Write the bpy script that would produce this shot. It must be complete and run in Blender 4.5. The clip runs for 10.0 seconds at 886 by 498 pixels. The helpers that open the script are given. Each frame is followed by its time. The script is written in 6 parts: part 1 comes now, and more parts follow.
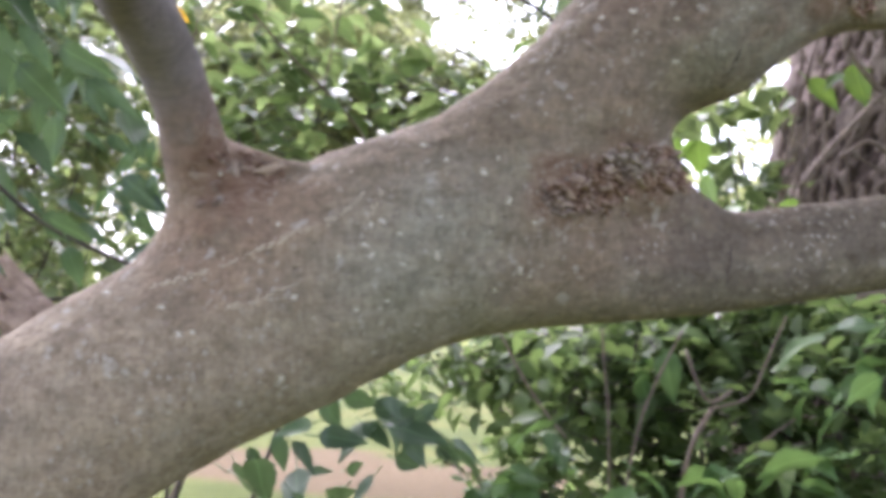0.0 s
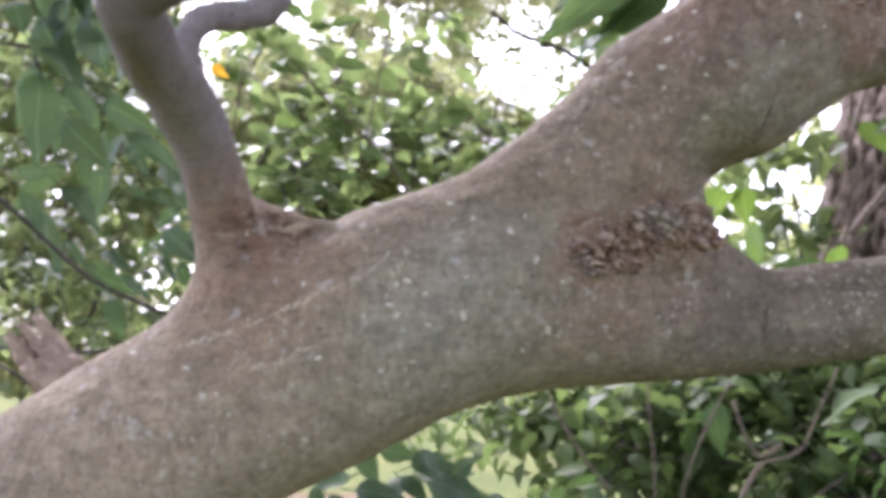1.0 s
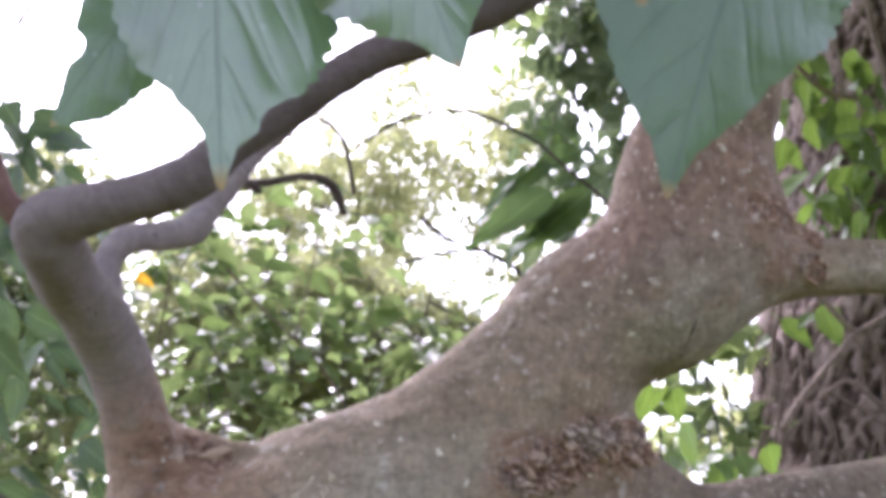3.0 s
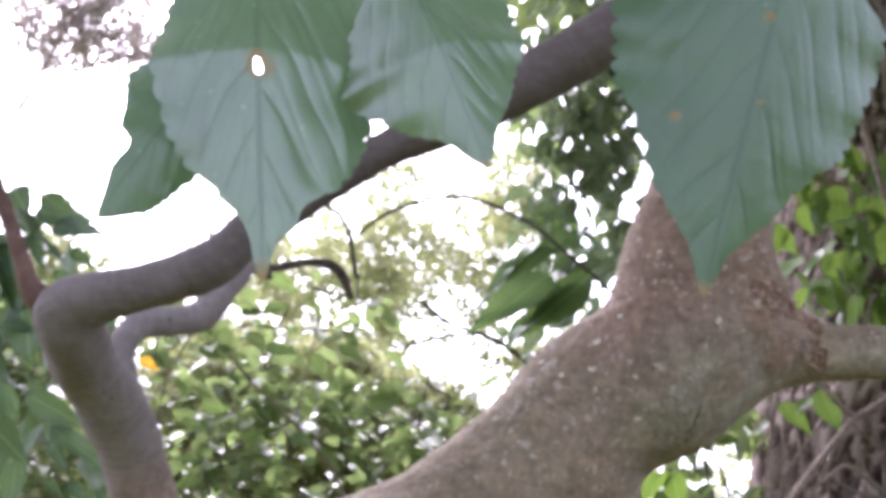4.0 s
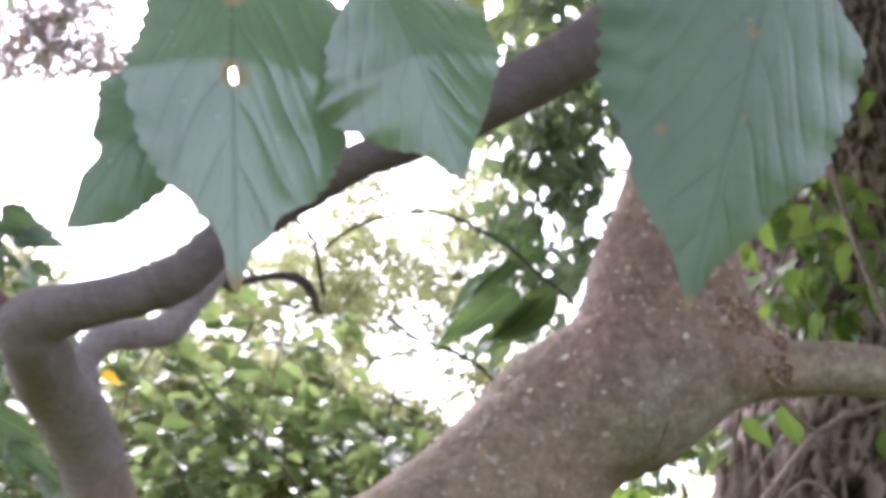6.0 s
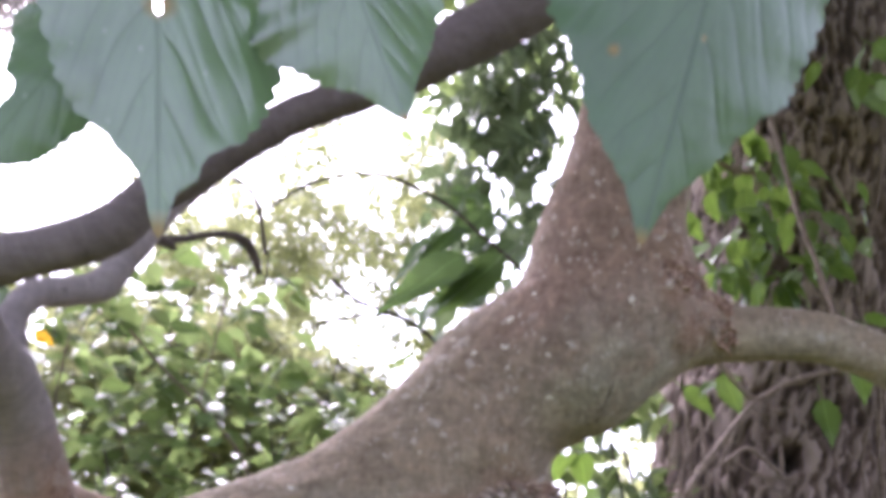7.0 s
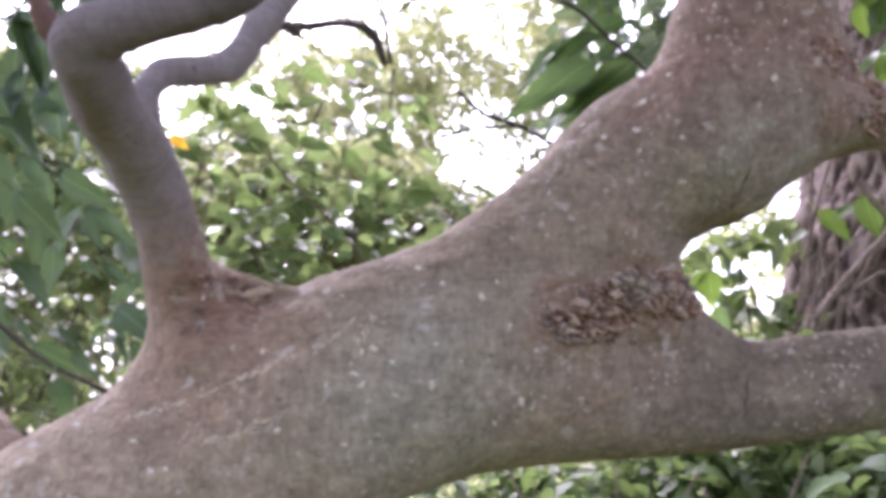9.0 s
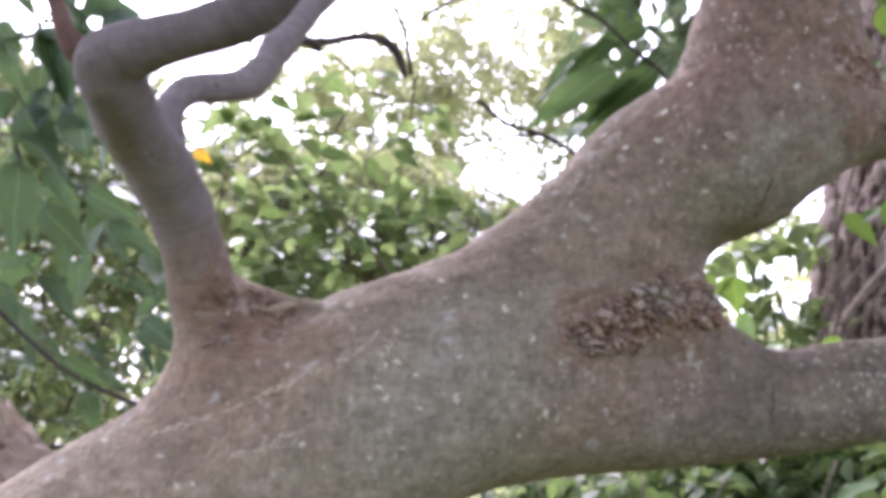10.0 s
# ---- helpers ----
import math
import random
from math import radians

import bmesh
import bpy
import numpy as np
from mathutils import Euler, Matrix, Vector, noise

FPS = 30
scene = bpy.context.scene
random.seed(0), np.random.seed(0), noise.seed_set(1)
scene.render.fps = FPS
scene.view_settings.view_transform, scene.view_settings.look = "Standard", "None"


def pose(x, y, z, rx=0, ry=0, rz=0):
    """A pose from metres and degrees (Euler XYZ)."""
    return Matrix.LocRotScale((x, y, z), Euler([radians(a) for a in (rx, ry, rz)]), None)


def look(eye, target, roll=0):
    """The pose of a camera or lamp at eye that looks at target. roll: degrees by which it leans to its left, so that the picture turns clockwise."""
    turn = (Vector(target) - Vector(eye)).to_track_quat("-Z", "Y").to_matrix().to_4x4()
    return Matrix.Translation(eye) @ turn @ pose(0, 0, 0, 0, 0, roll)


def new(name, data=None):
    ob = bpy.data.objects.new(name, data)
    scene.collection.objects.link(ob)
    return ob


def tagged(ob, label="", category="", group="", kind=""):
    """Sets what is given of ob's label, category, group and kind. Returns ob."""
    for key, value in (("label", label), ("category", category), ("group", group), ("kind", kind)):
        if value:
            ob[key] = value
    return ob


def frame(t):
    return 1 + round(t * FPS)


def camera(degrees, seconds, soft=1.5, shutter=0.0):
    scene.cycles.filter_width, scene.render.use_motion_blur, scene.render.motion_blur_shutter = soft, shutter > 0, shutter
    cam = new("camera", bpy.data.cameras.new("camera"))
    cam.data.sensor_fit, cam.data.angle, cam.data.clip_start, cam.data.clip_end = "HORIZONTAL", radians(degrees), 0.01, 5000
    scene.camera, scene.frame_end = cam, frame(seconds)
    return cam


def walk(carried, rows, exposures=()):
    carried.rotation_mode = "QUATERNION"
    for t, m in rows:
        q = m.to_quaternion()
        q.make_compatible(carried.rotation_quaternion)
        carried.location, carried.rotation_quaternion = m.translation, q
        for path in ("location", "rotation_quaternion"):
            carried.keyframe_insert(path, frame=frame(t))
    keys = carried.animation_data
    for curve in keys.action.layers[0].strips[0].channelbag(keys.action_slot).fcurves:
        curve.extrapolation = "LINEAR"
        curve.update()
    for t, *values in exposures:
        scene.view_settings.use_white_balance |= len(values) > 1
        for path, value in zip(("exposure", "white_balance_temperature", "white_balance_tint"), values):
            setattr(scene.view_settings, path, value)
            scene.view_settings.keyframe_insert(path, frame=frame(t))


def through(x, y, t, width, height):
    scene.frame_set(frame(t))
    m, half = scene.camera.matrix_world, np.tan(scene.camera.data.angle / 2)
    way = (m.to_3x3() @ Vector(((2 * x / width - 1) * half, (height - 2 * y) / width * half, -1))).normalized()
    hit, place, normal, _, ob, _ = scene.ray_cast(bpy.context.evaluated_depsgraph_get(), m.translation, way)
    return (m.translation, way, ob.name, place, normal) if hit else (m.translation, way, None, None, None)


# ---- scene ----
PATH = [
    (0, (0.0003, -0.0000, 1.5002), (0.0003, 1.9923, 1.6747), 0.71),
    (0.2, (0.0080, -0.0015, 1.5016), (0.0244, 1.9909, 1.6753), 0.39),
    (0.5, (0.0199, 0.0041, 1.5062), (-0.0068, 1.9929, 1.7155), 0.15),
    (0.7, (0.0236, -0.0011, 1.5121), (-0.0383, 1.9850, 1.7390), 0.50),
    (1, (0.0199, 0.0072, 1.5144), (-0.0831, 1.9881, 1.7704), 0.92),
    (1.5, (0.0175, 0.0169, 1.5228), (-0.1343, 1.9986, 1.7462), 0.92),
    (1.8, (0.0218, 0.0220, 1.5345), (-0.1161, 2.0049, 1.7562), 0.60),
    (2, (0.0238, 0.0203, 1.5316), (-0.1084, 1.9976, 1.8013), 0.50),
    (2.2, (0.0247, 0.0268, 1.5366), (-0.1056, 1.9950, 1.8672), 0.58),
    (2.5, (0.0287, 0.0229, 1.5328), (-0.0667, 1.9707, 1.9766), 0.36),
    (3, (0.0247, 0.0142, 1.5386), (0.0515, 1.9157, 2.1578), -0.52),
    (3.2, (0.0213, 0.0113, 1.5415), (0.0361, 1.8997, 2.2001), -0.33),
    (4.3, (0.0116, -0.0038, 1.5339), (0.0740, 1.8347, 2.3187), -0.67),
    (4.5, (0.0111, -0.0021, 1.5348), (0.0906, 1.8357, 2.3199), -0.77),
    (5, (0.0097, -0.0015, 1.5357), (0.1068, 1.8310, 2.3309), -0.93),
    (5.5, (0.0090, -0.0004, 1.5355), (0.1142, 1.8301, 2.3343), -0.97),
    (6.8, (0.0095, 0.0028, 1.5354), (0.1557, 1.8370, 2.3193), -1.31),
    (7, (0.0132, 0.0191, 1.5360), (0.2255, 1.8657, 2.2744), -1.41),
    (7.3, (0.0134, 0.0299, 1.5226), (0.2011, 1.9054, 2.1913), -0.91),
    (7.5, (0.0074, 0.0281, 1.5302), (0.0932, 1.9316, 2.1378), -0.33),
    (7.8, (0.0165, 0.0347, 1.5170), (0.0035, 1.9558, 2.0729), 0.47),
    (8, (0.0130, 0.0376, 1.5129), (-0.0356, 1.9716, 2.0201), 1.00),
    (8.2, (0.0120, 0.0439, 1.5082), (-0.0588, 1.9839, 1.9891), 1.21),
    (8.5, (0.0128, 0.0456, 1.5030), (-0.0421, 1.9928, 1.9561), 1.08),
    (9, (0.0123, 0.0463, 1.4999), (-0.0144, 1.9979, 1.9363), 0.87),
    (9.5, (0.0122, 0.0486, 1.5050), (-0.0484, 2.0004, 1.9375), 0.48),
    (10, (0.0124, 0.0436, 1.5040), (-0.0590, 1.9913, 1.9527), 0.53),
]
cam = camera(47.1, 10.0, soft=4.9, shutter=0.4)
walk(cam, [(t, look(eye, target, roll)) for t, eye, target, roll in PATH], [(0, 2.62, 5760, 26), (1.2, 2.62, 5800, 29), (3, 2.62, 5800, 32), (5.5, 2.62, 5900, 28), (7.2, 2.64, 5800, 34), (9, 2.62, 5750, 37), (10, 2.6, 5720, 33)])

# ---- light ----
world = bpy.data.worlds.new("sky")
scene.world = world
world.use_nodes = True
wn = world.node_tree.nodes
sky = wn.new("ShaderNodeTexSky")
sky.sky_type, sky.sun_disc = "NISHITA", False
sky.sun_elevation, sky.sun_rotation = radians(52), radians(-20)
sky.air_density, sky.dust_density, sky.ozone_density = 0.8, 5.0, 0.4
wn["Background"].inputs["Strength"].default_value = 0.15
haze = wn.new("ShaderNodeHueSaturation")
haze.inputs["Saturation"].default_value = 0.38
world.node_tree.links.new(sky.outputs[0], haze.inputs["Color"])
world.node_tree.links.new(haze.outputs[0], wn["Background"].inputs["Color"])
sun = new("sun", bpy.data.lights.new("sun", "SUN"))
sun.data.energy, sun.data.angle, sun.data.color = 1.0, radians(35), (1.0, 0.97, 0.93)
sun.matrix_world = look((0, 0, 0), (0.21, -0.58, -0.79))


# ---- materials ----
def material(name):
    m = bpy.data.materials.new(name)
    m.use_nodes = True
    m.node_tree.nodes.clear()
    return m, m.node_tree.nodes, m.node_tree.links


def node(nodes, kind, **values):
    n = nodes.new(kind)
    for k, v in values.items():
        n.inputs[k.replace("_", " ")].default_value = v
    return n


def ramp(nodes, links, source, stops):
    r = nodes.new("ShaderNodeValToRGB")
    el = r.color_ramp.elements
    while len(el) < len(stops):
        el.new(0.5)
    for e, (p, c) in zip(el, stops):
        e.position = p
        e.color = (*c, 1) if len(c) == 3 else c
    links.new(source, r.inputs[0])
    return r.outputs[0]


def mix(nodes, links, factor, a, b, blend="MIX"):
    m = nodes.new("ShaderNodeMix")
    m.data_type, m.blend_type = "RGBA", blend
    for sock, v in ((m.inputs[0], factor), (m.inputs[6], a), (m.inputs[7], b)):
        if hasattr(v, "is_output"):
            links.new(v, sock)
        else:
            sock.default_value = v if isinstance(v, (int, float)) else (*v, 1)
    return m.outputs[2]


def noise_tex(nodes, links, coord, scale, detail=6, rough=0.55, distort=0.0):
    n = node(nodes, "ShaderNodeTexNoise", Scale=scale, Detail=detail, Roughness=rough, Distortion=distort)
    links.new(coord, n.inputs["Vector"])
    return n.outputs["Fac"]


def near_mask(nodes, links, coord, places, inner, outer):
    """1 within inner metres of a place, 0 past outer."""
    total = None
    for p in places:
        d = nodes.new("ShaderNodeVectorMath")
        d.operation = "DISTANCE"
        links.new(coord, d.inputs[0])
        d.inputs[1].default_value = p
        m = nodes.new("ShaderNodeMapRange")
        m.inputs["From Min"].default_value, m.inputs["From Max"].default_value = inner, outer
        m.inputs["To Min"].default_value, m.inputs["To Max"].default_value = 1, 0
        links.new(d.outputs["Value"], m.inputs["Value"])
        if total is None:
            total = m.outputs[0]
        else:
            a = nodes.new("ShaderNodeMath")
            a.operation = "MAXIMUM"
            links.new(total, a.inputs[0]), links.new(m.outputs[0], a.inputs[1])
            total = a.outputs[0]
    return total


def times(nodes, links, a, b, op="MULTIPLY"):
    m = nodes.new("ShaderNodeMath")
    m.operation = op
    for sock, v in ((m.inputs[0], a), (m.inputs[1], b)):
        if hasattr(v, "is_output"):
            links.new(v, sock)
        else:
            sock.default_value = v
    return m.outputs[0]


RUSSET = [(-0.174, 0.769, 1.636), (-0.159, 0.769, 1.642), (-0.152, 0.752, 1.618), (-0.187, 0.746, 1.575), (-0.163, 0.749, 1.601), (-0.163, 0.747, 1.613), (-0.141, 0.761, 1.631), (-0.178, 0.745, 1.583)]
WOUND = [(0.152, 0.771, 1.641), (0.100, 0.769, 1.622), (0.125, 0.770, 1.630), (0.177, 0.804, 1.631), (0.104, 0.772, 1.601), (-0.155, 0.765, 1.635), (-0.169, 0.747, 1.613), (0.300, 0.738, 1.809), (0.322, 0.763, 1.773)]
SIDE_LIMB_SHADE = [(0.208, 0.818, 1.568), (0.255, 0.830, 1.572), (0.304, 0.842, 1.575), (0.349, 0.844, 1.581), (0.395, 0.845, 1.586)]
FORK_RUST = [(0.164, 0.781, 1.645), (0.135, 0.780, 1.636), (0.194, 0.807, 1.618), (0.302, 0.751, 1.802)]
WRINKLED = [(0.084, 0.775, 1.559), (0.042, 0.774, 1.542), (0.029, 0.770, 1.655), (0.127, 0.787, 1.569), (-0.180, 0.742, 1.579), (0.316, 0.747, 1.786)]
STRETCHED = [(0.112, 0.800, 1.596), (0.094, 0.800, 1.574), (0.135, 0.810, 1.590), (0.076, 0.800, 1.548), (0.113, 0.815, 1.562), (0.159, 0.820, 1.596), (0.085, 0.790, 1.590)]
RUSTY = [(0.221, 0.755, 1.779), (0.214, 0.741, 1.812), (0.230, 0.734, 1.853), (0.243, 0.724, 1.898), (0.254, 0.714, 1.945)]
PINKISH = [(-0.335, 0.703, 1.460), (-0.296, 0.709, 1.423), (-0.372, 0.695, 1.423)]
PALE = [(0.257, 0.787, 1.747), (0.239, 0.789, 1.729), (0.039, 0.779, 1.563), (-0.021, 0.778, 1.550), (0.247, 0.762, 1.736), (0.281, 0.763, 1.754), (0.221, 0.772, 1.716), (0.004, 0.774, 1.588), (0.050, 0.780, 1.559), (0.037, 0.780, 1.542), (0.060, 0.780, 1.578)]


def smooth_bark():
    m, n, l = material("smooth_grey_bark")
    co = n.new("ShaderNodeTexCoord").outputs["Object"]
    turn = n.new("ShaderNodeMapping")
    turn.inputs["Rotation"].default_value = (0, radians(34), 0)
    turn.inputs["Scale"].default_value = (0.85, 1, 1.1)
    l.new(co, turn.inputs[0])
    lie = turn.outputs[0]
    big = noise_tex(n, l, co, 8, 5, 0.6)
    mid = noise_tex(n, l, lie, 42, 6, 0.7, 0.6)
    fine = noise_tex(n, l, lie, 190, 5, 0.75, 0.4)
    base = ramp(n, l, big, [(0.32, (0.256, 0.213, 0.158)), (0.5, (0.277, 0.240, 0.182)), (0.66, (0.286, 0.257, 0.202))])
    # brown dust on upward faces, darkened to offset sky light there; grey film below
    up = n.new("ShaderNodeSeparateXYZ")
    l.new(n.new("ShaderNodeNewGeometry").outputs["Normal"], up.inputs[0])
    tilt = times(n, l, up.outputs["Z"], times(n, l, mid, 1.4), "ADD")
    dust_shade = ramp(n, l, tilt, [(0.45, (0, 0, 0)), (1.2, (1, 1, 1))])
    col = mix(n, l, times(n, l, dust_shade, 0.85), base, (0.196, 0.155, 0.110))
    # paler pinkish patches near the lower end, and a film of its own shape
    patchy = ramp(n, l, noise_tex(n, l, co, 26, 5, 0.7), [(0.3, (0, 0, 0)), (0.55, (1, 1, 1))])
    col = mix(n, l, times(n, l, times(n, l, near_mask(n, l, co, PINKISH, 0.06, 0.42), patchy), 0.9), col, (0.325, 0.262, 0.19))
    film = ramp(n, l, noise_tex(n, l, co, 14, 4, 0.6, 0.4), [(0.5, (0, 0, 0)), (0.68, (1, 1, 1))])
    col = mix(n, l, times(n, l, film, 0.4), col, (0.255, 0.238, 0.188))
    # larger pale blotches
    blotch = ramp(n, l, noise_tex(n, l, lie, 30, 6, 0.7, 0.8), [(0.6, (0, 0, 0)), (0.68, (1, 1, 1))])
    blotch = times(n, l, blotch, ramp(n, l, noise_tex(n, l, co, 9, 2), [(0.45, (0, 0, 0)), (0.6, (1, 1, 1))]))
    col = mix(n, l, times(n, l, blotch, 0.6), col, (0.40, 0.365, 0.315))
    # rusty brown skin of the upright limb
    col = mix(n, l, times(n, l, near_mask(n, l, co, RUSTY, 0.05, 0.15), 0.75), col, (0.190, 0.126, 0.098))
    # grey-green algae film
    col = mix(n, l, times(n, l, times(n, l, near_mask(n, l, co, PALE, 0.01, 0.08), patchy), 0.8), col, (0.285, 0.276, 0.225))
    # patchy dark colour along the side limb, painted in for its underside shade
    col = mix(n, l, times(n, l, times(n, l, near_mask(n, l, co, SIDE_LIMB_SHADE, 0.05, 0.14), patchy), 0.8), col, (0.140, 0.118, 0.094))
    # brown stretched skin below the fork
    col = mix(n, l, times(n, l, times(n, l, near_mask(n, l, co, STRETCHED, 0.02, 0.055), times(n, l, patchy, 0.7, "MAXIMUM")), 0.75), col, (0.262, 0.198, 0.145))
    # young wood of the thinner branches, darkened outwards for the shade of the leaves
    young = n.new("ShaderNodeAttribute")
    young.attribute_name = "young"
    along = n.new("ShaderNodeAttribute")
    along.attribute_name = "along"
    young_shaded = ramp(n, l, along.outputs["Fac"], [(0.22, (0.240, 0.213, 0.212)), (0.48, (0.118, 0.098, 0.098))])
    col = mix(n, l, times(n, l, young.outputs["Fac"], 0.96), col, young_shaded)
    col = mix(n, l, times(n, l, times(n, l, near_mask(n, l, co, RUSSET, 0.015, 0.075), patchy), 0.75), col, (0.255, 0.162, 0.110))
    col = mix(n, l, times(n, l, times(n, l, near_mask(n, l, co, FORK_RUST, 0.01, 0.075), patchy), 0.5), col, (0.235, 0.155, 0.118))
    # grain
    coarse = times(n, l, 0.9, times(n, l, young.outputs["Fac"], 0.6), "SUBTRACT")
    col = mix(n, l, coarse, col, ramp(n, l, mid, [(0.28, (0.68, 0.66, 0.64)), (0.5, (1.0, 1.0, 1.0)), (0.7, (1.28, 1.26, 1.24))]), "MULTIPLY")
    col = mix(n, l, coarse, col, ramp(n, l, fine, [(0.34, (0.78, 0.76, 0.74)), (0.5, (1, 1, 1)), (0.66, (1.22, 1.21, 1.19))]), "MULTIPLY")
    mottle = noise_tex(n, l, lie, 88, 4, 0.6, 0.9)
    col = mix(n, l, coarse, col, ramp(n, l, mottle, [(0.36, (0.84, 0.82, 0.80)), (0.5, (1, 1, 1)), (0.62, (1.12, 1.11, 1.10))]), "MULTIPLY")
    # faint scores across the grain
    score = n.new("ShaderNodeMapping")
    score.inputs["Rotation"].default_value = (0, radians(24), 0)
    score.inputs["Scale"].default_value = (0.22, 0.5, 1.6)
    l.new(co, score.inputs[0])
    lines = noise_tex(n, l, score.outputs[0], 150, 4, 0.6, 0.5)
    col = mix(n, l, 0.25, col, ramp(n, l, lines, [(0.32, (0.72, 0.70, 0.68)), (0.5, (1, 1, 1)), (0.68, (1.2, 1.19, 1.17))]), "MULTIPLY")
    # short upright streaks
    upright = n.new("ShaderNodeMapping")
    upright.inputs["Rotation"].default_value = (0, radians(12), 0)
    upright.inputs["Scale"].default_value = (1.5, 0.9, 0.34)
    l.new(co, upright.inputs[0])
    streak = noise_tex(n, l, upright.outputs[0], 170, 4, 0.65, 0.3)
    col = mix(n, l, times(n, l, coarse, 0.6), col, ramp(n, l, streak, [(0.36, (0.74, 0.71, 0.68)), (0.48, (1, 1, 1)), (0.6, (1.12, 1.11, 1.10)), (0.68, (1.42, 1.40, 1.36))]), "MULTIPLY")
    # flaking bark of the wounds at the forks
    flat = n.new("ShaderNodeMapping")
    flat.inputs["Rotation"].default_value = (0, radians(8), 0)
    flat.inputs["Scale"].default_value = (0.5, 0.8, 1.25)
    l.new(co, flat.inputs[0])
    flakes = noise_tex(n, l, flat.outputs[0], 78, 7, 0.72, 1.6)
    ragged = times(n, l, near_mask(n, l, co, WOUND, 0.004, 0.052), times(n, l, noise_tex(n, l, co, 30, 4), 0.9), "ADD")
    ragged = ramp(n, l, ragged, [(0.62, (0, 0, 0)), (0.95, (1, 1, 1))])
    skin = ramp(n, l, flakes, [(0.30, (0.10, 0.062, 0.045)), (0.42, (0.22, 0.130, 0.088)), (0.54, (0.31, 0.215, 0.155)), (0.68, (0.46, 0.37, 0.30))])
    col = mix(n, l, times(n, l, ragged, 0.85), col, skin)
    # wrinkles ringed round the thinner branches
    bend = times(n, l, along.outputs["Fac"], times(n, l, noise_tex(n, l, co, 20, 3), 0.035), "ADD")
    axis = n.new("ShaderNodeCombineXYZ")
    l.new(bend, axis.inputs[0])
    rings = noise_tex(n, l, axis.outputs[0], 130, 5, 0.75)
    ringed = times(n, l, young.outputs["Fac"], 0.4)
    col = mix(n, l, ringed, col, ramp(n, l, rings, [(0.34, (0.62, 0.60, 0.60)), (0.5, (1, 1, 1)), (0.66, (1.3, 1.3, 1.28))]), "MULTIPLY")
    # small dark pits
    v = node(n, "ShaderNodeTexVoronoi", Scale=75)
    l.new(lie, v.inputs["Vector"])
    pit = ramp(n, l, v.outputs["Distance"], [(0.05, (1, 1, 1)), (0.16, (0, 0, 0))])
    pit = times(n, l, pit, ramp(n, l, noise_tex(n, l, co, 17, 3), [(0.48, (0, 0, 0)), (0.6, (1, 1, 1))]))
    col = mix(n, l, times(n, l, pit, 0.55), col, (0.07, 0.05, 0.042))
    # pale lichen specks of uneven size
    for sc, cut, amount in ((34, 0.22, 0.55), (70, 0.25, 0.62), (140, 0.32, 0.55)):
        v = node(n, "ShaderNodeTexVoronoi", Scale=sc)
        warp = n.new("ShaderNodeVectorMath")
        warp.operation = "ADD"
        wob = node(n, "ShaderNodeTexNoise", Scale=sc * 2.2, Detail=3)
        l.new(co, wob.inputs["Vector"])
        small = n.new("ShaderNodeVectorMath")
        small.operation = "SCALE"
        small.inputs["Scale"].default_value = 0.9 / sc
        l.new(wob.outputs["Color"], small.inputs[0])
        l.new(co, warp.inputs[0]), l.new(small.outputs[0], warp.inputs[1]), l.new(warp.outputs[0], v.inputs["Vector"])
        dots = ramp(n, l, v.outputs["Distance"], [(cut * 0.6, (1, 1, 1)), (cut * 0.95, (0, 0, 0))])
        where = ramp(n, l, noise_tex(n, l, co, 10 + sc / 14, 4), [(0.48, (0, 0, 0)), (0.57, (1, 1, 1))])
        dots = times(n, l, dots, times(n, l, 1.0, young.outputs["Fac"], "SUBTRACT"))
        col = mix(n, l, times(n, l, times(n, l, dots, where), amount), col, (0.48, 0.44, 0.385))
    p = n.new("ShaderNodeBsdfPrincipled")
    l.new(col, p.inputs["Base Color"])
    p.inputs["Roughness"].default_value = 0.92
    p.inputs["Specular IOR Level"].default_value = 0.12
    h = times(n, l, times(n, l, mid, 0.6), times(n, l, fine, 0.45), "ADD")
    h = times(n, l, times(n, l, h, times(n, l, pit, -0.4), "ADD"), times(n, l, streak, 0.18), "ADD")
    folds = times(n, l, near_mask(n, l, co, WRINKLED, 0.02, 0.10), 0.6)
    h = times(n, l, h, times(n, l, lines, times(n, l, folds, 0.12, "ADD")), "ADD")
    h = times(n, l, h, times(n, l, times(n, l, flakes, ragged), 2.0), "ADD")
    h = times(n, l, h, times(n, l, rings, times(n, l, ringed, 0.9)), "ADD")
    b = node(n, "ShaderNodeBump", Strength=0.7, Distance=0.0045)
    l.new(h, b.inputs["Height"]), l.new(b.outputs[0], p.inputs["Normal"])
    o = n.new("ShaderNodeOutputMaterial")
    l.new(p.outputs[0], o.inputs[0])
    return m


